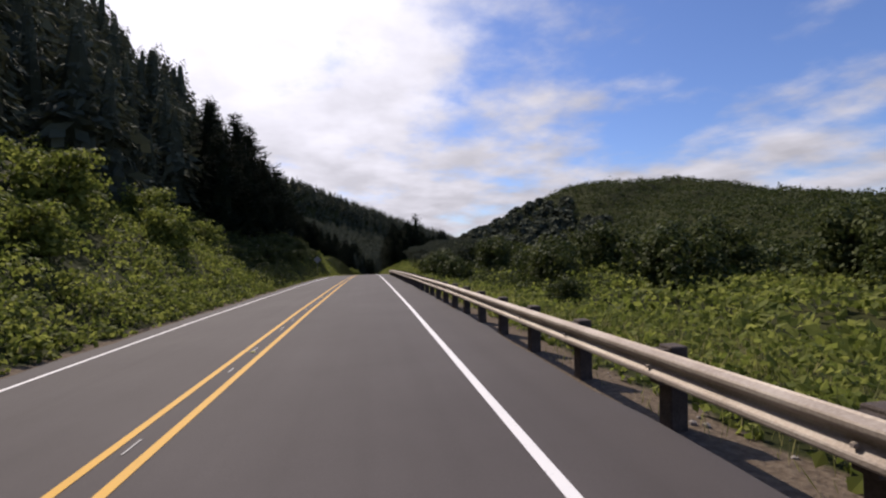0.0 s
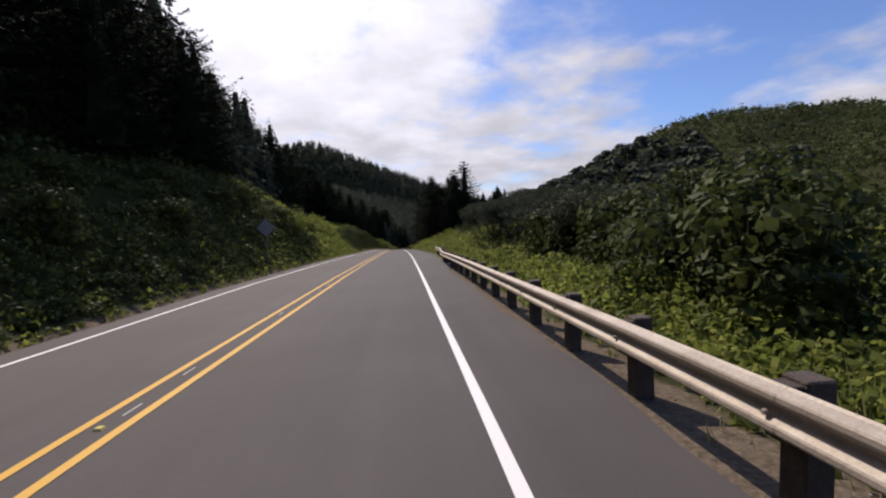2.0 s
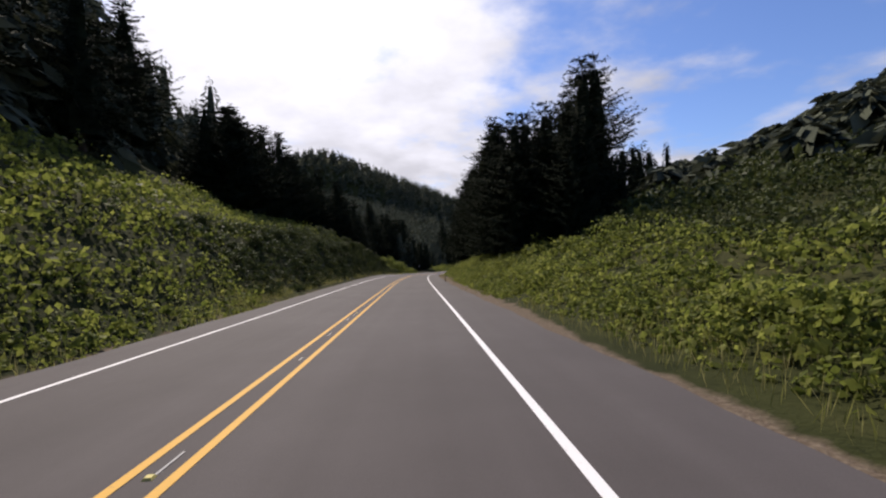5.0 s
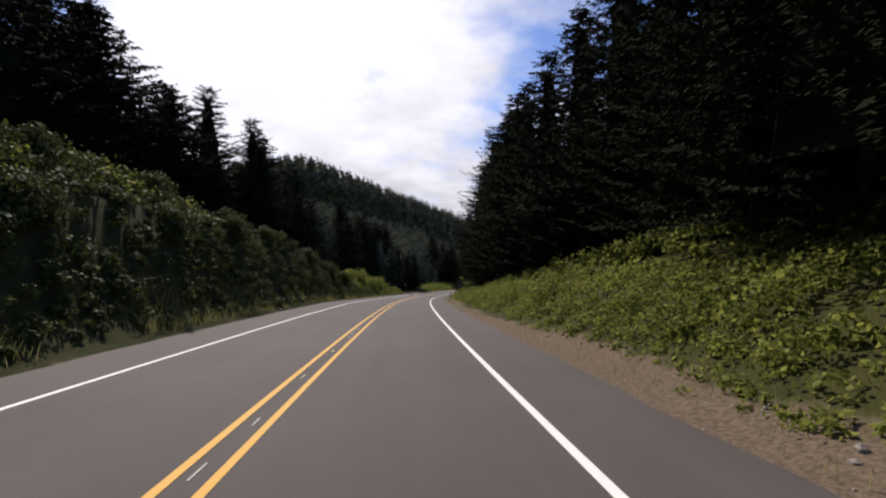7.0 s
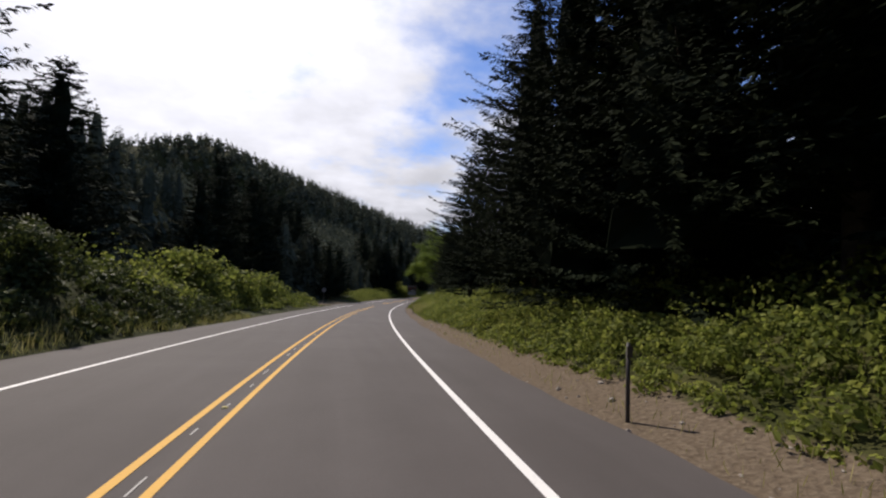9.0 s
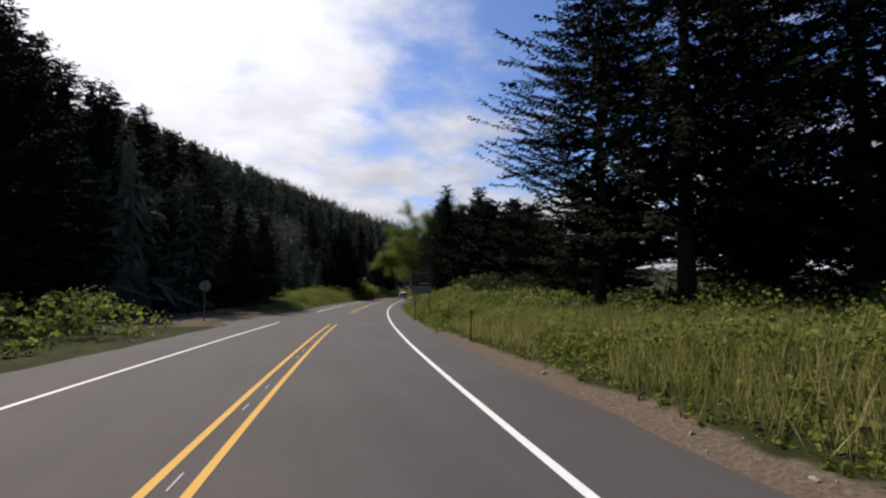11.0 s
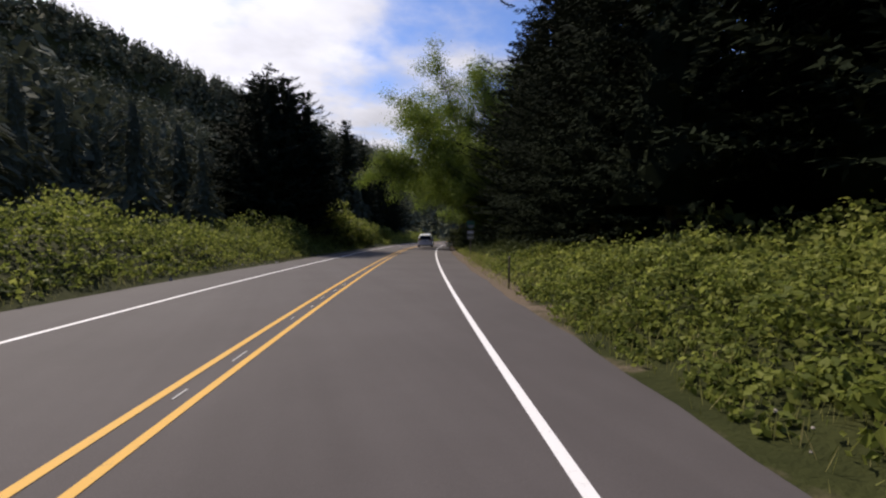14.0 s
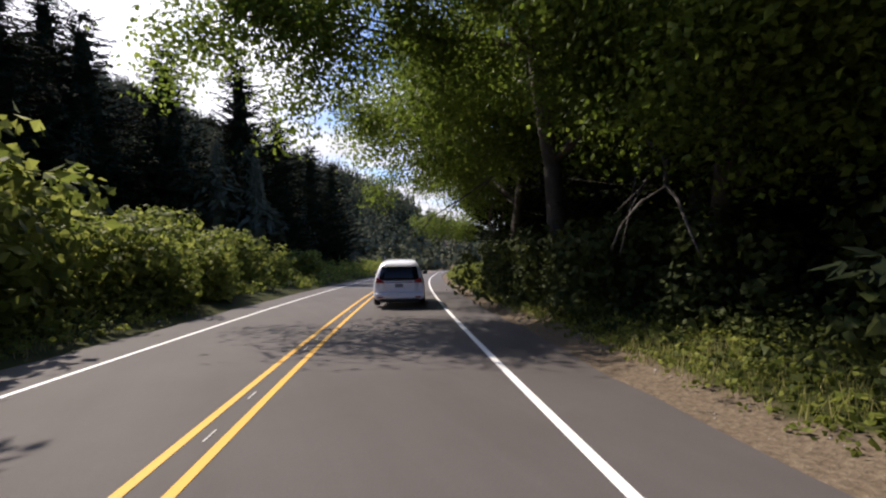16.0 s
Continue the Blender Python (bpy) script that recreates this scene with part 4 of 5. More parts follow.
def bush(seed, radius, height, mat, label):
    """A rounded but ragged shrub: stems from one foot, leaves in lobes."""
    r_ = np.random.default_rng(seed)
    shrub = empty("bush", 0, 0, 0)
    bm = bmesh.new()
    lobes = []
    for k in range(14):
        ang = k * 2.4
        ln = height * r_.uniform(0.55, 0.95)
        out = r_.uniform(0.1, 0.8) * radius
        end = np.array((math.cos(ang) * out, math.sin(ang) * out, ln))
        pts = [end * q * (1, 1, 1.1 - 0.1 * q) for q in (0, 0.35, 0.7, 1)]
        pts[0] = np.array((0, 0, -0.3))
        tapered_tube(bm, pts, (0.05, 0.04, 0.025, 0.01), 5)
        lobes.append(end)
        lobes.append(end * (1.1, 1.1, 0.55))
        lobes.append(end * (1.15, 1.15, 0.22))
    part("woody_base", bm, BARK, shrub, "brown woody stems", True)
    pts, ways = [], []
    for end in lobes:
        c = r_.normal(size=(84, 3))
        c /= np.linalg.norm(c, axis=1, keepdims=True)
        c *= (0.36 * radius * r_.uniform(0.7, 1.2)) * r_.uniform(0.55, 1.1, (84, 1))
        pts.append(end + c * (1, 1, 0.75))
        ways.append(c / np.linalg.norm(c, axis=1, keepdims=True) + (0, 0, 0.3))
    pts, ways = np.concatenate(pts), np.concatenate(ways)
    ways, pts = ways[pts[:, 2] > 0.02], pts[pts[:, 2] > 0.02]
    v, f = leaf_cloud(pts, r_.uniform(0.12, 0.26, len(pts)) * (0.7 + 0.2 * radius), r_, 0.45, ways)
    mesh_object("foliage", v, f, mat, shrub)
    return tagged(shrub, label, "bush", "roadside bushes")


def put_many(first, spots):
    """The first at its own spot and copies at the others: (s, lat, scale)."""
    for k, (s, lat, q) in enumerate(spots):
        x_, y_, _ = on_road(s, lat)
        m = pose(float(x_), float(y_), place_on(float(x_), float(y_), 0.08), 0, 0, rng.uniform(0, 360))
        if k == 0:
            first.matrix_basis = m @ Matrix.Scale(q, 4)
        else:
            copy_thing(first, m).scale = (q, q, q)


TREE_A = broadleaf(41, 16.0, 7.4, "leafy alder with bright green sunlit crown")
TREE_B = broadleaf(42, 12.0, 5.6, "spreading leafy alder leaning over the road")
put_many(TREE_A, [(344.5, 7.8, 1.42), (355, 8.6, 1.35), (348, 11.6, 1.45)])
put_many(TREE_B, [(340, 9.6, 1.25), (366, 8.6, 1.3), (337.5, 8.8, 1.05)])
GREEN_BUSH = bush(51, 1.9, 2.6, LEAF, "rounded leafy green shrub at the road's edge")
put_many(GREEN_BUSH, [(337, -8.4, 1.5), (340, -9.6, 1.8), (345, -7.6, 1.1), (343, -10.5, 1.3), (347, -9.8, 1.3), (339, -11.5, 1.2), (352, -8.8, 1.1), (357, -9.6, 1.25), (349, -7.2, 0.9), (362, -8.8, 1.0), (334, -9.4, 0.9), (353, -11.5, 1.4),
                      (370, -8.2, 1.0), (236, -10.0, 1.0), (229, -9.6, 1.2), (222, -9.0, 1.1), (216, -9.8, 1.3), (243, -12.5, 0.8), (86, -7.8, 0.6), (82, -7.2, 0.62), (94, -8.2, 0.6), (112, -9.6, 0.55), (104, -8.8, 0.55),
                      (18, -9.6, 0.7), (30, -10.2, 0.9), (9, -9.8, 0.7), (24, -12.6, 1.1), (34, -13.2, 1.0), (15, -13.4, 1.0), (40, -11.6, 0.8)])
DARK_BUSH = bush(52, 2.4, 3.0, SCRUB_AND_SHADE, "dark dense wind-cut shrub")
put_many(DARK_BUSH, [(22, 12.5, 0.55), (44, 10.6, 0.85), (49.5, 9.9, 1.0), (53.5, 10.2, 0.85), (58, 12.0, 1.1), (66, 12.5, 1.2), (38, 18.0, 1.3), (30, 24.0, 1.5), (46, 22.0, 1.6), (60, 20.0, 1.6), (20, 34.0, 1.6), (28, 40.0, 1.8),
                     (40, 36.0, 1.8), (74, 17.0, 1.2), (52, 32.0, 1.8), (12, 44.0, 1.8), (56, 44.0, 1.9), (72, 24.0, 1.6), (80, 20.0, 1.4),
                     (279, 14.0, 0.85), (284, 17.0, 0.95), (288, 13.5, 0.7), (283, 22.0, 1.0), (290, 16.0, 0.85), (356, 9.0, 1.1), (333, 9.6, 0.8), (336.5, 8.8, 0.75), (339.5, 8.2, 0.85), (342, 7.4, 0.85), (345, 7.0, 0.9), (348.5, 7.2, 0.95), (352, 7.2, 1.0), (340, 11, 1.0), (346, 10, 1.1), (329, 10.4, 0.8), (324.5, 10.2, 0.7),
                     *((q, -8.4 - 1.1 * math.sin(q), 0.42 + 0.1 * math.sin(q * 2.7)) for q in np.arange(40, 84, 3.6)),
                     *((q, -8.8 - 1.3 * math.sin(q), 0.42 + 0.12 * math.sin(q * 1.9)) for q in np.arange(128, 204, 3.4))])


# ---- guardrail ----
RAIL_S = np.arange(-12.92, 86.6, 1.875)


def rail_lat(s):
    return np.interp(s, [40, 52, 66, 70, 75, 78, 87], [4.80, 4.93, 5.0, 5.13, 5.58, 5.74, 6.05])


def footing(s, lat):
    x_, y_, z_ = on_road(s, lat)
    return float(x_), float(y_), min(float(z_), place_on(float(x_), float(y_), 0.0))


gx, gy_, gz = footing(-12.92, 5.0)
guardrail = empty("guardrail", gx, gy_, gz)
tagged(guardrail, "weathered steel guardrail on dark square timber posts", "guardrail")
bm = bmesh.new()
box(bm, 0.19, 0.19, 1.1, 0, 0, -0.36, 0.012)
post_mesh = bpy.data.meshes.new("post")
bm.to_mesh(post_mesh)
bm.free()
post_mesh.materials.append(POST_WOOD)
bm = bmesh.new()
box(bm, 0.12, 0.15, 0.34, 0, 0, 0, 0.008)
block_mesh = bpy.data.meshes.new("blockout")
bm.to_mesh(block_mesh)
bm.free()
block_mesh.materials.append(POST_WOOD)
bm = bmesh.new()
bmesh.ops.create_cone(bm, cap_ends=True, segments=8, radius1=0.022, radius2=0.014, depth=0.03)
bmesh.ops.rotate(bm, verts=bm.verts, matrix=Matrix.Rotation(radians(-90), 3, "Y"))
bolt_mesh = bpy.data.meshes.new("bolt")
bm.to_mesh(bolt_mesh)
bm.free()
bolt_mesh.materials.append(GALVANISED)
for s in RAIL_S:
    turn = math.degrees(np.interp(s, S, TH))
    for name, me, lat, up in (("post", post_mesh, rail_lat(s) + 0.27, 0.0), ("blockout", block_mesh, rail_lat(s) + 0.125, 0.37), ("bolt", bolt_mesh, rail_lat(s) - 0.005, 0.545)):
        x_, y_, z_ = footing(s, rail_lat(s) + 0.27)
        x_, y_, _ = on_road(s, lat)
        ob = new(name, me)
        ob.parent = guardrail
        lean = rng.normal() * 0.8 if name == "post" else 0
        zz_ = np.interp(s, S, RZ) - 0.02
        ob.matrix_local = pose(float(x_) - gx, float(y_) - gy_, zz_ + up - gz, lean, lean * 0.6, turn)
W_BEAM = [(0.0, 0.0), (-0.012, 0.012), (-0.075, 0.036), (-0.083, 0.05), (-0.083, 0.078), (-0.075, 0.092), (-0.01, 0.132), (0.0, 0.146), (0.0, 0.166),
          (-0.01, 0.18), (-0.075, 0.22), (-0.083, 0.234), (-0.083, 0.262), (-0.075, 0.276), (-0.012, 0.3), (0.0, 0.312)]
for k in range(0, len(RAIL_S) - 1, 2):
    s0, s1 = RAIL_S[k] - 0.09, RAIL_S[min(k + 2, len(RAIL_S) - 1)] + 0.09
    verts, count = [], len(W_BEAM)
    cuts = np.linspace(s0, s1, 6)
    for back in (0.0, 0.004):
        for s in cuts:
            for dl, dz in W_BEAM:
                x_, y_, z_ = on_road(s, rail_lat(s) + 0.06 + dl + back - 0.003 * (k // 2 % 2), 0.39 + dz)
                verts.append((float(x_) - gx, float(y_) - gy_, float(z_) - gz))
    faces = []
    half = len(cuts) * count
    for i in range(len(cuts) - 1):
        for j in range(count - 1):
            a = i * count + j
            faces.append((a, a + 1, a + count + 1, a + count))
            faces.append((half + a, half + a + count, half + a + count + 1, half + a + 1))
        for j in (0, count - 1):
            a = i * count + j
            faces.append((a, a + count, half + a + count, half + a))
    panel = mesh_object("rail_panel", verts, faces, GALVANISED, guardrail)


# ---- marker posts, signs ----
DARK_PLASTIC = painted("dark_marker_plastic", (0.05, 0.04, 0.035), 0.6)
SIGN_BACK = painted("dull_aluminium", (0.3, 0.3, 0.3), 0.5, 0.5)
SIGN_BROWN, SIGN_GREEN = painted("dark_brown_sign_paint", (0.035, 0.025, 0.02), 0.5), painted("green_sign_paint", (0.015, 0.1, 0.065), 0.5)
SIGN_WHITE, SIGN_GREY = painted("white_sign_paint", (0.7, 0.7, 0.68), 0.4), painted("grey_sign_board", (0.22, 0.22, 0.21), 0.6)
SIGN_RED = painted("faded_red_sign_paint", (0.35, 0.06, 0.04), 0.5)
REFLECT_YELLOW = painted("yellow_reflector", (0.62, 0.52, 0.14), 0.3)


def stand(name, s, lat, turn=0.0):
    x_, y_, _ = on_road(s, lat)
    x_, y_ = float(x_), float(y_)
    return empty(name, x_, y_, max(place_on(x_, y_, 0.02), float(np.interp(s, S, RZ)) - 0.3), math.degrees(np.interp(s, S, TH)) + turn)


def marker_post(s, lat, tall, colour, label):
    post = stand("marker_post", s, lat)
    bm = bmesh.new()
    tapered_tube(bm, [(0.0, 0, -0.3), (0.004, 0, tall * 0.5), (0.012, 0, tall)], (0.032, 0.03, 0.026), 8)
    part("shaft", bm, DARK_PLASTIC, post, "thin dark shaft", True)
    bm = bmesh.new()
    box(bm, 0.085, 0.012, 0.16, 0.012, -0.032, tall - 0.2, 0.003)
    part("reflector", bm, colour, post, "small reflector plate")
    return tagged(post, label, "marker post", "roadside marker posts")


for s, lat, tall in ((145, 4.95, 1.1), (226, 5.6, 1.15), (241.5, 5.75, 1.2), (190, 5.5, 1.1), (320, 6.0, 1.0)):
    marker_post(s, lat, tall, DARK_PLASTIC, "thin dark marker post at the gravel edge")
yellow_top = marker_post(273, 5.35, 1.0, REFLECT_YELLOW, "thin dark marker post with a yellow top in the verge plants")
bm = bmesh.new()
box(bm, 0.11, 0.09, 0.07, 0.012, 0, 0.98, 0.015)
part("cap", bm, REFLECT_YELLOW, yellow_top, "bright yellow cap")
marker_post(73, -4.55, 1.0, DARK_PLASTIC, "thin dark marker post at the shoulder")
old = stand("timber_post", 301, 5.35)
bm = bmesh.new()
box(bm, 0.055, 0.055, 1.45, 0, 0, -0.4, 0.008)
part("shaft", bm, POST_WOOD, old)
bm = bmesh.new()
box(bm, 0.062, 0.062, 0.03, 0, 0, 1.05, 0.008)
part("cap", bm, GREY_WOOD, old)
tagged(old, "weathered grey timber post in the roadside weeds", "post")


def plate(bm, outline, thick):
    """A flat plate out of an outline in x and z, standing across the road."""
    front = [bm.verts.new((a, -thick / 2, b)) for a, b in outline]
    back = [bm.verts.new((a, thick / 2, b)) for a, b in outline]
    bm.faces.new(front)
    bm.faces.new(back[::-1])
    for i in range(len(front)):
        j = (i + 1) % len(front)
        bm.faces.new((front[j], front[i], back[i], back[j]))
    return bm


def ring_outline(n_, r_, z0, turn=0.0):
    return [(r_ * math.cos(turn + 6.28319 * k / n_), z0 + r_ * math.sin(turn + 6.28319 * k / n_)) for k in range(n_)]


diamond = stand("warning_sign", 69, -5.6)
bm = bmesh.new()
box(bm, 0.07, 0.07, 3.2, 0, 0, -0.5, 0.006)
part("post", bm, GREY_WOOD, diamond)
part("panel", plate(bmesh.new(), [(a, b + 0.0) for a, b in ring_outline(4, 0.56, 2.35, math.pi / 2)], 0.006), SIGN_BACK, diamond, "dull grey back of a diamond panel").location = (0, -0.045, 0)
tagged(diamond, "grey back of a diamond road sign on a post", "road sign")
stop = stand("junction_sign", 255, -8.0, 8)
bm = bmesh.new()
box(bm, 0.07, 0.07, 3.1, 0, 0, -0.5, 0.006)
part("post", bm, GREY_WOOD, stop)
part("panel", plate(bmesh.new(), ring_outline(8, 0.34, 2.2, math.pi / 8), 0.006), SIGN_BACK, stop, "dull grey back of an octagonal panel").location = (0, 0.045, 0)
tagged(stop, "grey back of an octagonal sign beside the junction", "road sign")

board = stand("park_sign", 256.4, 5.65, -4)
board.matrix_basis = Matrix.Translation((0, 0, 0.6)) @ board.matrix_basis @ Matrix.Scale(0.77, 4)
for off in (-0.62, 0.68):
    bm = bmesh.new()
    box(bm, 0.09, 0.09, 4.4, off, 0.08, -1.0, 0.008)
    part("post", bm, GREY_WOOD, board)
panel = part("board", box(bmesh.new(), 1.86, 0.05, 1.26, 0.02, 0, 2.32, 0.01), SIGN_BROWN, board, "dark brown sign board")
for a, b, w_, h_ in ((0.02, 3.55, 1.86, 0.05), (0.02, 2.30, 1.86, 0.05)):
    part("frame_rail", box(bmesh.new(), w_, 0.07, h_, a, -0.012, b, 0.006), GREY_WOOD, board)
for a in (-0.91, 0.95):
    part("frame_stile", box(bmesh.new(), 0.05, 0.07, 1.2, a, -0.012, 2.35, 0.006), GREY_WOOD, board)
part("lower_board", box(bmesh.new(), 1.72, 0.04, 0.6, 0.05, 0, 1.64, 0.01), SIGN_GREY, board, "plain grey lower board")
for a, b, w_, h_, mt in ((-0.1, 3.38, 1.3, 0.09, SIGN_GREY), (-0.35, 3.1, 0.6, 0.09, SIGN_RED), (-0.3, 2.84, 0.85, 0.08, SIGN_RED), (0.62, 3.0, 0.26, 0.22, SIGN_RED), (0.28, 2.52, 0.85, 0.07, SIGN_WHITE)):
    part("lettering_bar", box(bmesh.new(), w_, 0.008, h_, a, -0.03, b, 0.002), mt, board)
tagged(board, "brown park sign with faded lettering on two posts", "sign")

shield = stand("route_marker", 322.6, 6.2, -6)
bm = bmesh.new()
box(bm, 0.08, 0.08, 3.3, 0, 0.05, -0.5, 0.006)
part("post", bm, GREY_WOOD, shield)
part("shield", plate(bmesh.new(), [(-0.3, 2.72), (-0.2, 2.78), (0, 2.74), (0.2, 2.78), (0.3, 2.72), (0.34, 2.45), (0.26, 2.22), (0, 2.05), (-0.26, 2.22), (-0.34, 2.45)], 0.006), SIGN_GREEN, shield, "green shield plate")
part("shield_band", plate(bmesh.new(), [(-0.26, 2.42), (0.26, 2.42), (0.2, 2.27), (0, 2.15), (-0.2, 2.27)], 0.004), SIGN_GREY, shield).location = (0, -0.008, 0)
for b in (1.68, 1.28):
    part("plate", plate(bmesh.new(), [(-0.28, b), (0.28, b), (0.28, b + 0.3), (-0.28, b + 0.3)], 0.006), SIGN_BACK, shield)
    part("lettering_bar", plate(bmesh.new(), [(-0.18, b + 0.1), (0.18, b + 0.1), (0.18, b + 0.2), (-0.18, b + 0.2)], 0.004), SIGN_WHITE, shield).location = (0, -0.008, 0)
tagged(shield, "green shield route marker with small plates in tree shade", "road sign")


# ---- things on the road surface ----
OLD_WHITE = road_paint("old_white_paint", (0.42, 0.41, 0.39))


def chip(k, s, ln):
    """A worn white dash between the yellow lines."""
    ob = ribbon("worn_dash", s, s + ln, -0.012 + 0.03 * math.sin(k * 2.3), 0.01 + 0.03 * math.sin(k * 2.3), 0.007, OLD_WHITE, 0.3, 1)
    return tagged(ob, "short worn white dash between the yellow lines", "road marking", "worn dashes", "structure")


for k, s in enumerate(np.arange(1.2, 252, 1.42)):
    if rng.uniform() < 0.72:
        chip(k, s + rng.uniform(-0.2, 0.2), rng.uniform(0.25, 0.55))
for k, s in enumerate(np.arange(268.5, 345, 1.42)):
    if rng.uniform() < 0.7:
        chip(k, s + rng.uniform(-0.2, 0.2), rng.uniform(0.2, 0.5))

bm = bmesh.new()
made = bmesh.ops.create_cone(bm, cap_ends=True, segments=4, radius1=0.058, radius2=0.04, depth=0.02)["verts"]
bmesh.ops.rotate(bm, verts=made, matrix=Matrix.Rotation(radians(45), 3, "Z"))
stud = new("road_stud", bpy.data.meshes.new("road_stud"))
bm.to_mesh(stud.data)
bm.free()
stud.data.materials.append(REFLECT_YELLOW)
tagged(stud, "small yellow reflective stud between the yellow lines", "road stud", "road studs")
for k, s in enumerate(np.arange(8.5, 372, 12.2)):
    if 252 < s < 267:
        continue
    x_, y_, z_ = on_road(s, 0.0, 0.012)
    m = pose(float(x_), float(y_), float(z_), 0, 0, math.degrees(np.interp(s, S, TH)))
    if k == 0:
        stud.matrix_basis = m
    else:
        copy_thing(stud, m)

stick = bpy.data.meshes.new("fallen_stake")
bm = bmesh.new()
tapered_tube(bm, [(0, 0, 0), (0.01, 0.0, 0.55), (0.0, 0.01, 1.15)], (0.028, 0.026, 0.024), 8)
bm.to_mesh(stick)
bm.free()
stick.materials.append(SIGN_WHITE)
ob = new("fallen_stake", stick)
x_, y_, z_ = on_road(64.2, 5.35)
ob.matrix_world = pose(float(x_), float(y_), max(float(z_) - 0.02, place_on(float(x_), float(y_), -0.03)), -86, 0, 12)
tagged(ob, "white stake lying in the gravel under the guardrail", "stake")

STONE = rough_surface("grey_stone", [(0.3, (0.14, 0.12, 0.1)), (0.5, (0.26, 0.23, 0.2)), (0.75, (0.42, 0.39, 0.35))], 8.0, 0.9, 0.5, 60.0)


def stones(name, areas, label, seed):
    r_ = np.random.default_rng(seed)
    bm = bmesh.new()
    bmesh.ops.create_icosphere(bm, subdivisions=1, radius=1.0)
    unit = np.array([v.co[:] for v in bm.verts])
    tri = np.array([[v.index for v in f.verts] for f in bm.faces])
    bm.free()
    verts, faces, start = [], [], 0
    for s0, s1, l0, l1, n_ in areas:
        for _ in range(n_):
            s, lat = r_.uniform(s0, s1), r_.uniform(l0, l1)
            x_, y_, _ = on_road(s, lat)
            r = min(0.09, 0.016 * math.exp(r_.normal() * 0.7))
            verts.append(unit * r * r_.uniform(0.6, 1.2, (1, 3)) * r_.uniform(0.85, 1.15, unit.shape) + (x_, y_, 0))
            faces.append(tri + start)
            start += len(unit)
    verts = np.concatenate(verts)
    centres = verts.reshape(-1, len(unit), 3)[:, 0, :2]
    ground_z = np.maximum(ground_height(centres[:, 0], centres[:, 1]), -99)
    verts[:, 2] += np.repeat(ground_z, len(unit)) + 0.005
    return tagged(mesh_object(name, verts, np.concatenate(faces), STONE), label, "gravel", kind="stuff")


stones("gravel", [(-5, 92, 4.9, 6.2, 500), (120, 245, 5.2, 6.4, 900), (255, 345, 5.0, 5.9, 300), (120, 250, -6.4, -5.3, 250), (60, 120, -5.4, -4.5, 150), (300, 345, -6.2, -5.0, 150)],
       "loose grey stones scattered along the road's soil edge", 61)


# ---- white van ----
VAN_WHITE = painted("white_car_paint", (0.86, 0.86, 0.88), 0.25, 0.0, 0.6)
CAR_GLASS, n = material("tinted_car_glass")
shader = n.add("BsdfPrincipled", Base_Color=(0.008, 0.008, 0.01, 1), Roughness=0.12)
shader.inputs["Specular IOR Level"].default_value = 0.2
n.add("OutputMaterial", Surface=(shader, 0))
LAMP_RED, BLACK_PLASTIC = painted("red_tail_lamp", (0.3, 0.012, 0.015), 0.15, 0.0, 0.5), painted("black_plastic", (0.02, 0.02, 0.02), 0.6)
RUBBER, CHROME = painted("tyre_rubber", (0.018, 0.018, 0.018), 0.85), painted("bright_trim", (0.6, 0.6, 0.62), 0.2, 0.9)

vx, vy, vz = on_road(344.6, 1.74)
van = empty("van", float(vx), float(vy), float(vz), math.degrees(np.interp(346.5, S, TH)))
tagged(van, "white minivan with dark rear window on the road", "van")
# stations from the tail (y = 0) to the nose: y, underside, belt, top, half widths low, at the belt, at the top
SHAPE = [(0.00, 0.42, 0.98, 1.12, 0.86, 0.86, 0.80), (0.06, 0.30, 1.02, 1.34, 0.94, 0.92, 0.78), (0.22, 0.26, 1.04, 1.62, 0.97, 0.95, 0.74), (0.42, 0.25, 1.05, 1.72, 0.985, 0.965, 0.72),
         (1.0, 0.24, 1.05, 1.76, 0.99, 0.97, 0.72), (2.2, 0.24, 1.04, 1.77, 0.99, 0.97, 0.72), (3.2, 0.24, 1.03, 1.72, 0.985, 0.965, 0.70), (3.75, 0.24, 1.03, 1.48, 0.98, 0.96, 0.72),
         (4.15, 0.25, 1.03, 1.18, 0.97, 0.94, 0.8), (4.75, 0.27, 0.86, 0.98, 0.93, 0.9, 0.78), (5.08, 0.36, 0.70, 0.80, 0.72, 0.74, 0.66)]
bm = bmesh.new()
rings = []
for y_, lo, belt, top, a, b, c in SHAPE:
    half = [(a * 0.9, lo), (a, lo + 0.14), (a, (lo + belt) / 2), (b, belt), (c + 0.04, top - 0.1), (c - 0.1, top)]
    loop = half + [(-x_, z_) for x_, z_ in half[::-1]]
    rings.append([bm.verts.new((x_, y_, z_)) for x_, z_ in loop])
for r0, r1 in zip(rings, rings[1:]):
    for k in range(len(r0)):
        j = (k + 1) % len(r0)
        bm.faces.new((r0[k], r0[j], r1[j], r1[k]))
bm.faces.new(rings[0])
bm.faces.new(rings[-1][::-1])
bmesh.ops.recalc_face_normals(bm, faces=bm.faces)
body = part("body", bm, VAN_WHITE, van, "white painted body", True)
soft_edges = body.modifiers.new("round", "SUBSURF")
soft_edges.levels = soft_edges.render_levels = 2


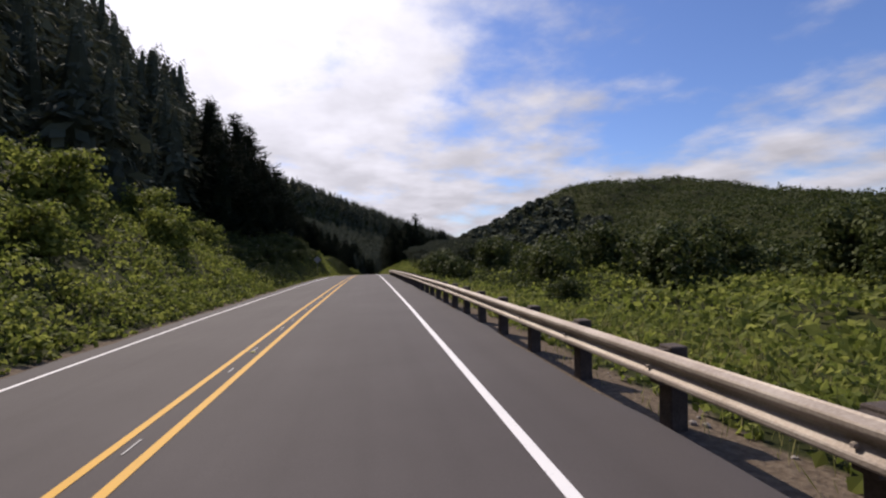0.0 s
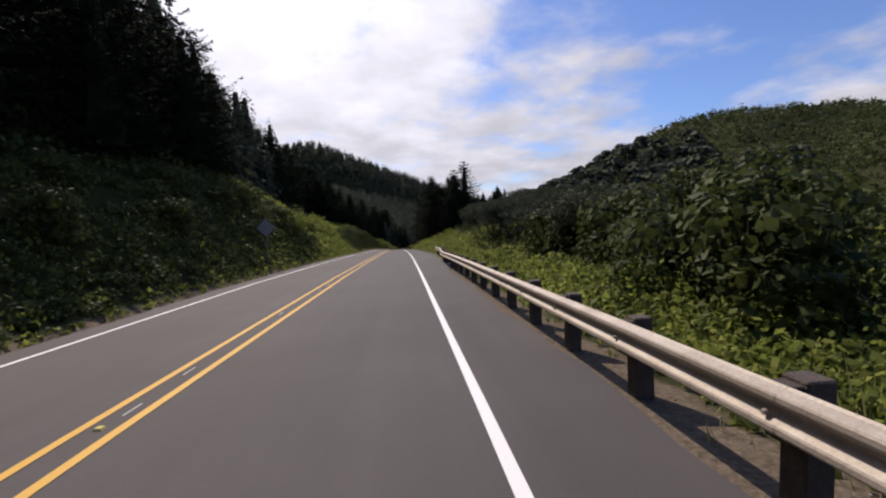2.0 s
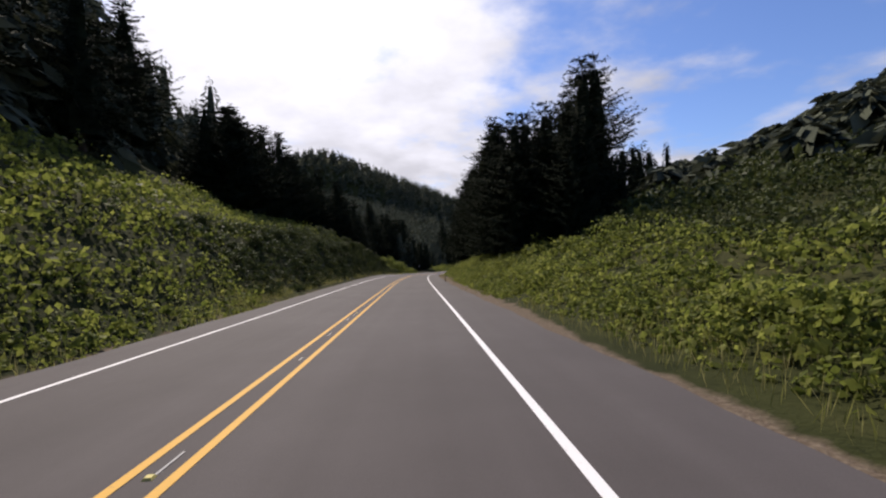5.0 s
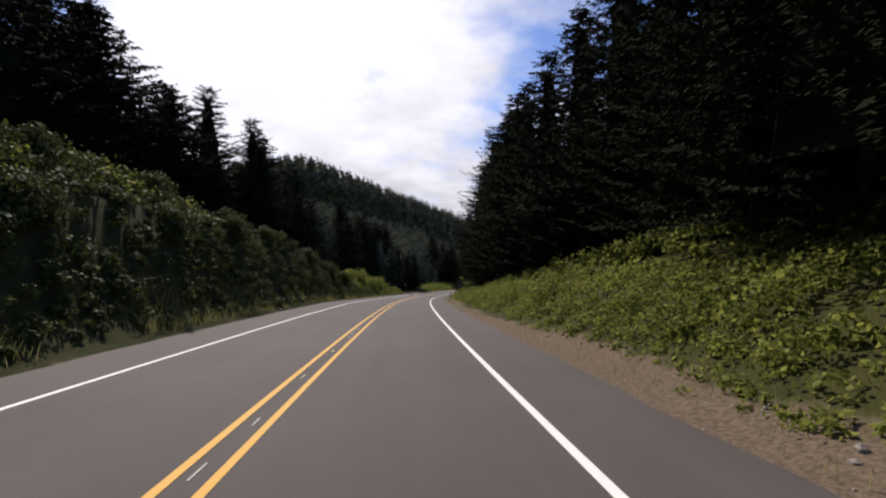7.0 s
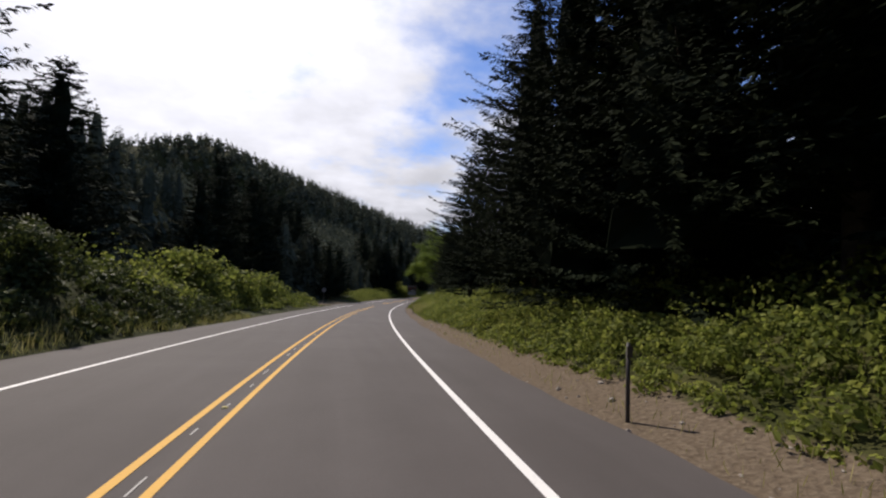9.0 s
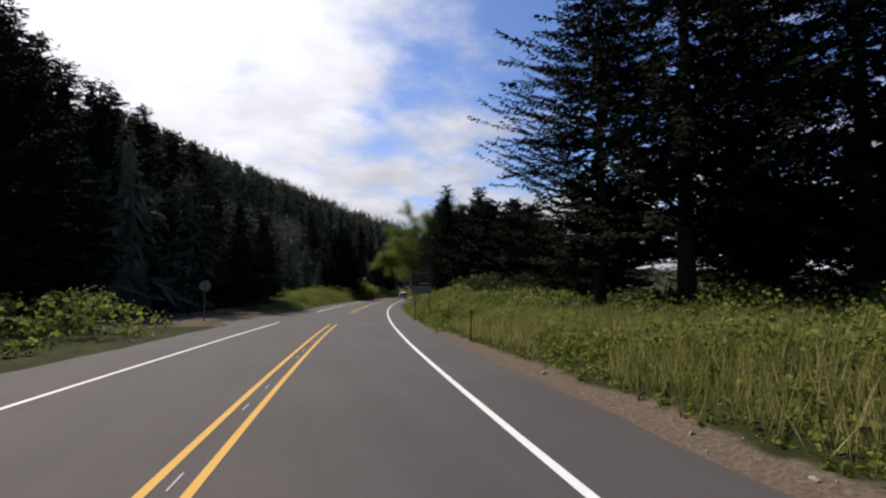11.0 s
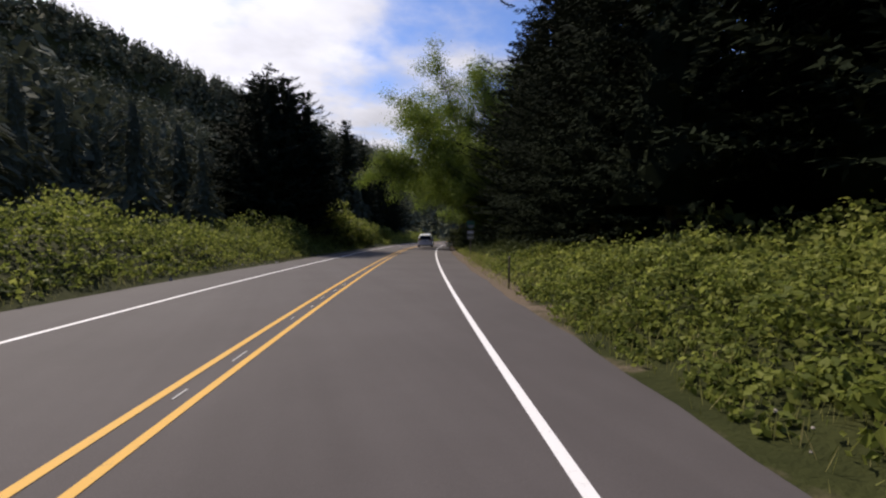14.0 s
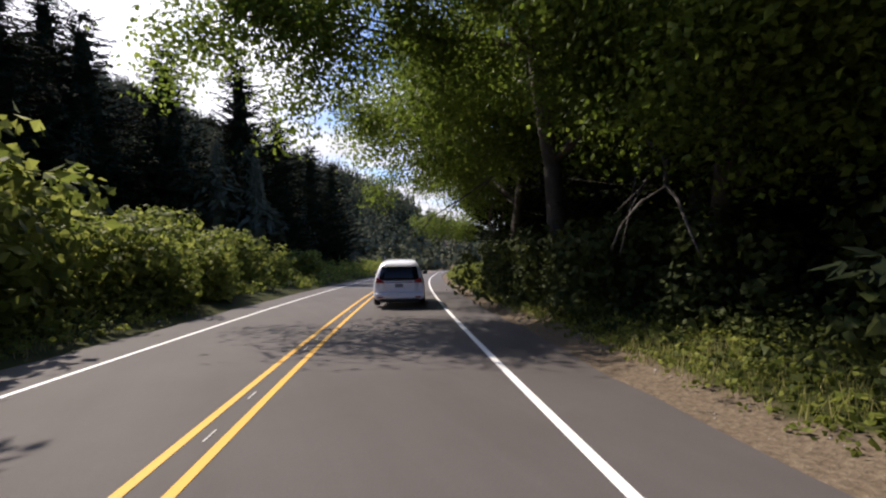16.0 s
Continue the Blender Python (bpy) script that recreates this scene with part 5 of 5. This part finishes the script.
def skin(name, outline, mat, parent, label="", push=0.012):
    """A thin curved panel on the van's tail: outline in x and z, laid on its slope."""
    zs = [0.42, 0.98, 1.12, 1.34, 1.62, 1.75]
    ys = [0.05, 0.045, 0.06, 0.115, 0.26, 0.42]
    bm_ = bmesh.new()
    n_ = 6
    grid_ = []
    for i in range(n_ + 1):
        q = i / n_
        row = []
        for j in range(n_ + 1):
            u = j / n_
            (x0, z0), (x1, z1), (x2, z2), (x3, z3) = outline
            xa, za = x0 + (x1 - x0) * u, z0 + (z1 - z0) * u
            xb, zb = x3 + (x2 - x3) * u, z3 + (z2 - z3) * u
            x_, z_ = xa + (xb - xa) * q, za + (zb - za) * q
            row.append(bm_.verts.new((x_, np.interp(z_, zs, ys) - push + 0.1 * max(0.0, abs(x_) - 0.55) ** 2 * 1.6, z_)))
        grid_.append(row)
    for i in range(n_):
        for j in range(n_):
            bm_.faces.new((grid_[i][j], grid_[i][j + 1], grid_[i + 1][j + 1], grid_[i + 1][j]))
    extr = bmesh.ops.extrude_face_region(bm_, geom=bm_.faces[:])
    bmesh.ops.translate(bm_, vec=(0, 0.03, 0), verts=[g for g in extr["geom"] if isinstance(g, bmesh.types.BMVert)])
    bmesh.ops.recalc_face_normals(bm_, faces=bm_.faces)
    return part(name, bm_, mat, parent, label, True)


gate = skin("tailgate", [(-0.72, 0.6), (0.72, 0.6), (0.74, 1.06), (-0.74, 1.06)], VAN_WHITE, van, "white tailgate panel", 0.05)
skin("rear_window", [(-0.76, 1.07), (0.76, 1.07), (0.66, 1.58), (-0.66, 1.58)], CAR_GLASS, van, "dark tinted rear window", 0.085)
skin("spoiler", [(-0.68, 1.6), (0.68, 1.6), (0.66, 1.68), (-0.66, 1.68)], VAN_WHITE, van, "white roof spoiler", 0.12)
for sgn in (-1, 1):
    skin("tail_lamp", [(sgn * 0.52, 0.97), (sgn * 0.86, 0.97), (sgn * 0.83, 1.17), (sgn * 0.66, 1.1)], LAMP_RED, van, "dark red tail lamp", 0.09)
skin("trim_strip", [(-0.5, 0.965), (0.5, 0.965), (0.5, 1.0), (-0.5, 1.0)], CHROME, gate, "bright trim strip", 0.066)
skin("number_plate", [(-0.15, 0.8), (0.15, 0.8), (0.15, 0.93), (-0.15, 0.93)], SIGN_GREY, gate, "plain pale plate", 0.062)
bm = bmesh.new()
box(bm, 1.84, 0.26, 0.26, 0, 0.02, 0.36, 0.06)
part("bumper", bm, VAN_WHITE, van, "white rear bumper")
bm = bmesh.new()
box(bm, 1.5, 0.2, 0.14, 0, 0.0, 0.25, 0.04)
part("lower_valance", bm, BLACK_PLASTIC, van, "black lower valance")
for sgn in (-1, 1):
    part("bumper_reflector", box(bmesh.new(), 0.2, 0.02, 0.05, sgn * 0.7, -0.115, 0.42, 0.006), LAMP_RED, van)
    bm = bmesh.new()
    tapered_tube(bm, [(0, 0, 0), (0, 0, 1.9)], (0.022, 0.022), 8)
    rail = part("roof_rail", bm, CHROME, van, "pale roof rail", True)
    rail.matrix_local = pose(sgn * 0.63, 0.75, 1.765, -90, 0, 0)
    mirror = part("mirror", box(bmesh.new(), 0.22, 0.1, 0.16, sgn * 1.1, 3.5, 1.02, 0.03), BLACK_PLASTIC, van, "dark door mirror")
    side = bmesh.new()
    for y0, y1 in ((0.55, 1.45), (1.52, 2.5), (2.57, 3.4)):
        box(side, 0.02, y1 - y0, 0.42, sgn * 0.905, (y0 + y1) / 2, 1.13, 0.008)
    bmesh.ops.rotate(side, verts=side.verts, cent=(sgn * 0.96, 0, 1.1), matrix=Matrix.Rotation(radians(-sgn * 17), 3, "Y"))
    part("side_windows", side, CAR_GLASS, van, "dark tinted side windows")
    for y_ in (0.95, 4.05):
        bm = bmesh.new()
        bmesh.ops.create_cone(bm, cap_ends=True, segments=28, radius1=0.345, radius2=0.345, depth=0.23)
        bmesh.ops.bevel(bm, geom=[e for e in bm.edges if len(e.link_faces) == 2 and any(len(f.verts) > 4 for f in e.link_faces)], offset=0.04, segments=2, affect="EDGES")
        bmesh.ops.rotate(bm, verts=bm.verts, matrix=Matrix.Rotation(radians(90), 3, "Y"))
        wheel = part("wheel", bm, RUBBER, van, "black tyre", True)
        wheel.location = (sgn * 0.87, y_, 0.345)
        bm = bmesh.new()
        bmesh.ops.create_cone(bm, cap_ends=True, segments=20, radius1=0.21, radius2=0.17, depth=0.03)
        bmesh.ops.rotate(bm, verts=bm.verts, matrix=Matrix.Rotation(radians(90 * sgn), 3, "Y"))
        part("rim", bm, CHROME, wheel, "alloy rim").location = (sgn * 0.115, 0, 0)
skin("rear_wiper", [(-0.28, 1.09), (0.1, 1.085), (0.1, 1.105), (-0.28, 1.11)], BLACK_PLASTIC, van, "thin black wiper", 0.05)
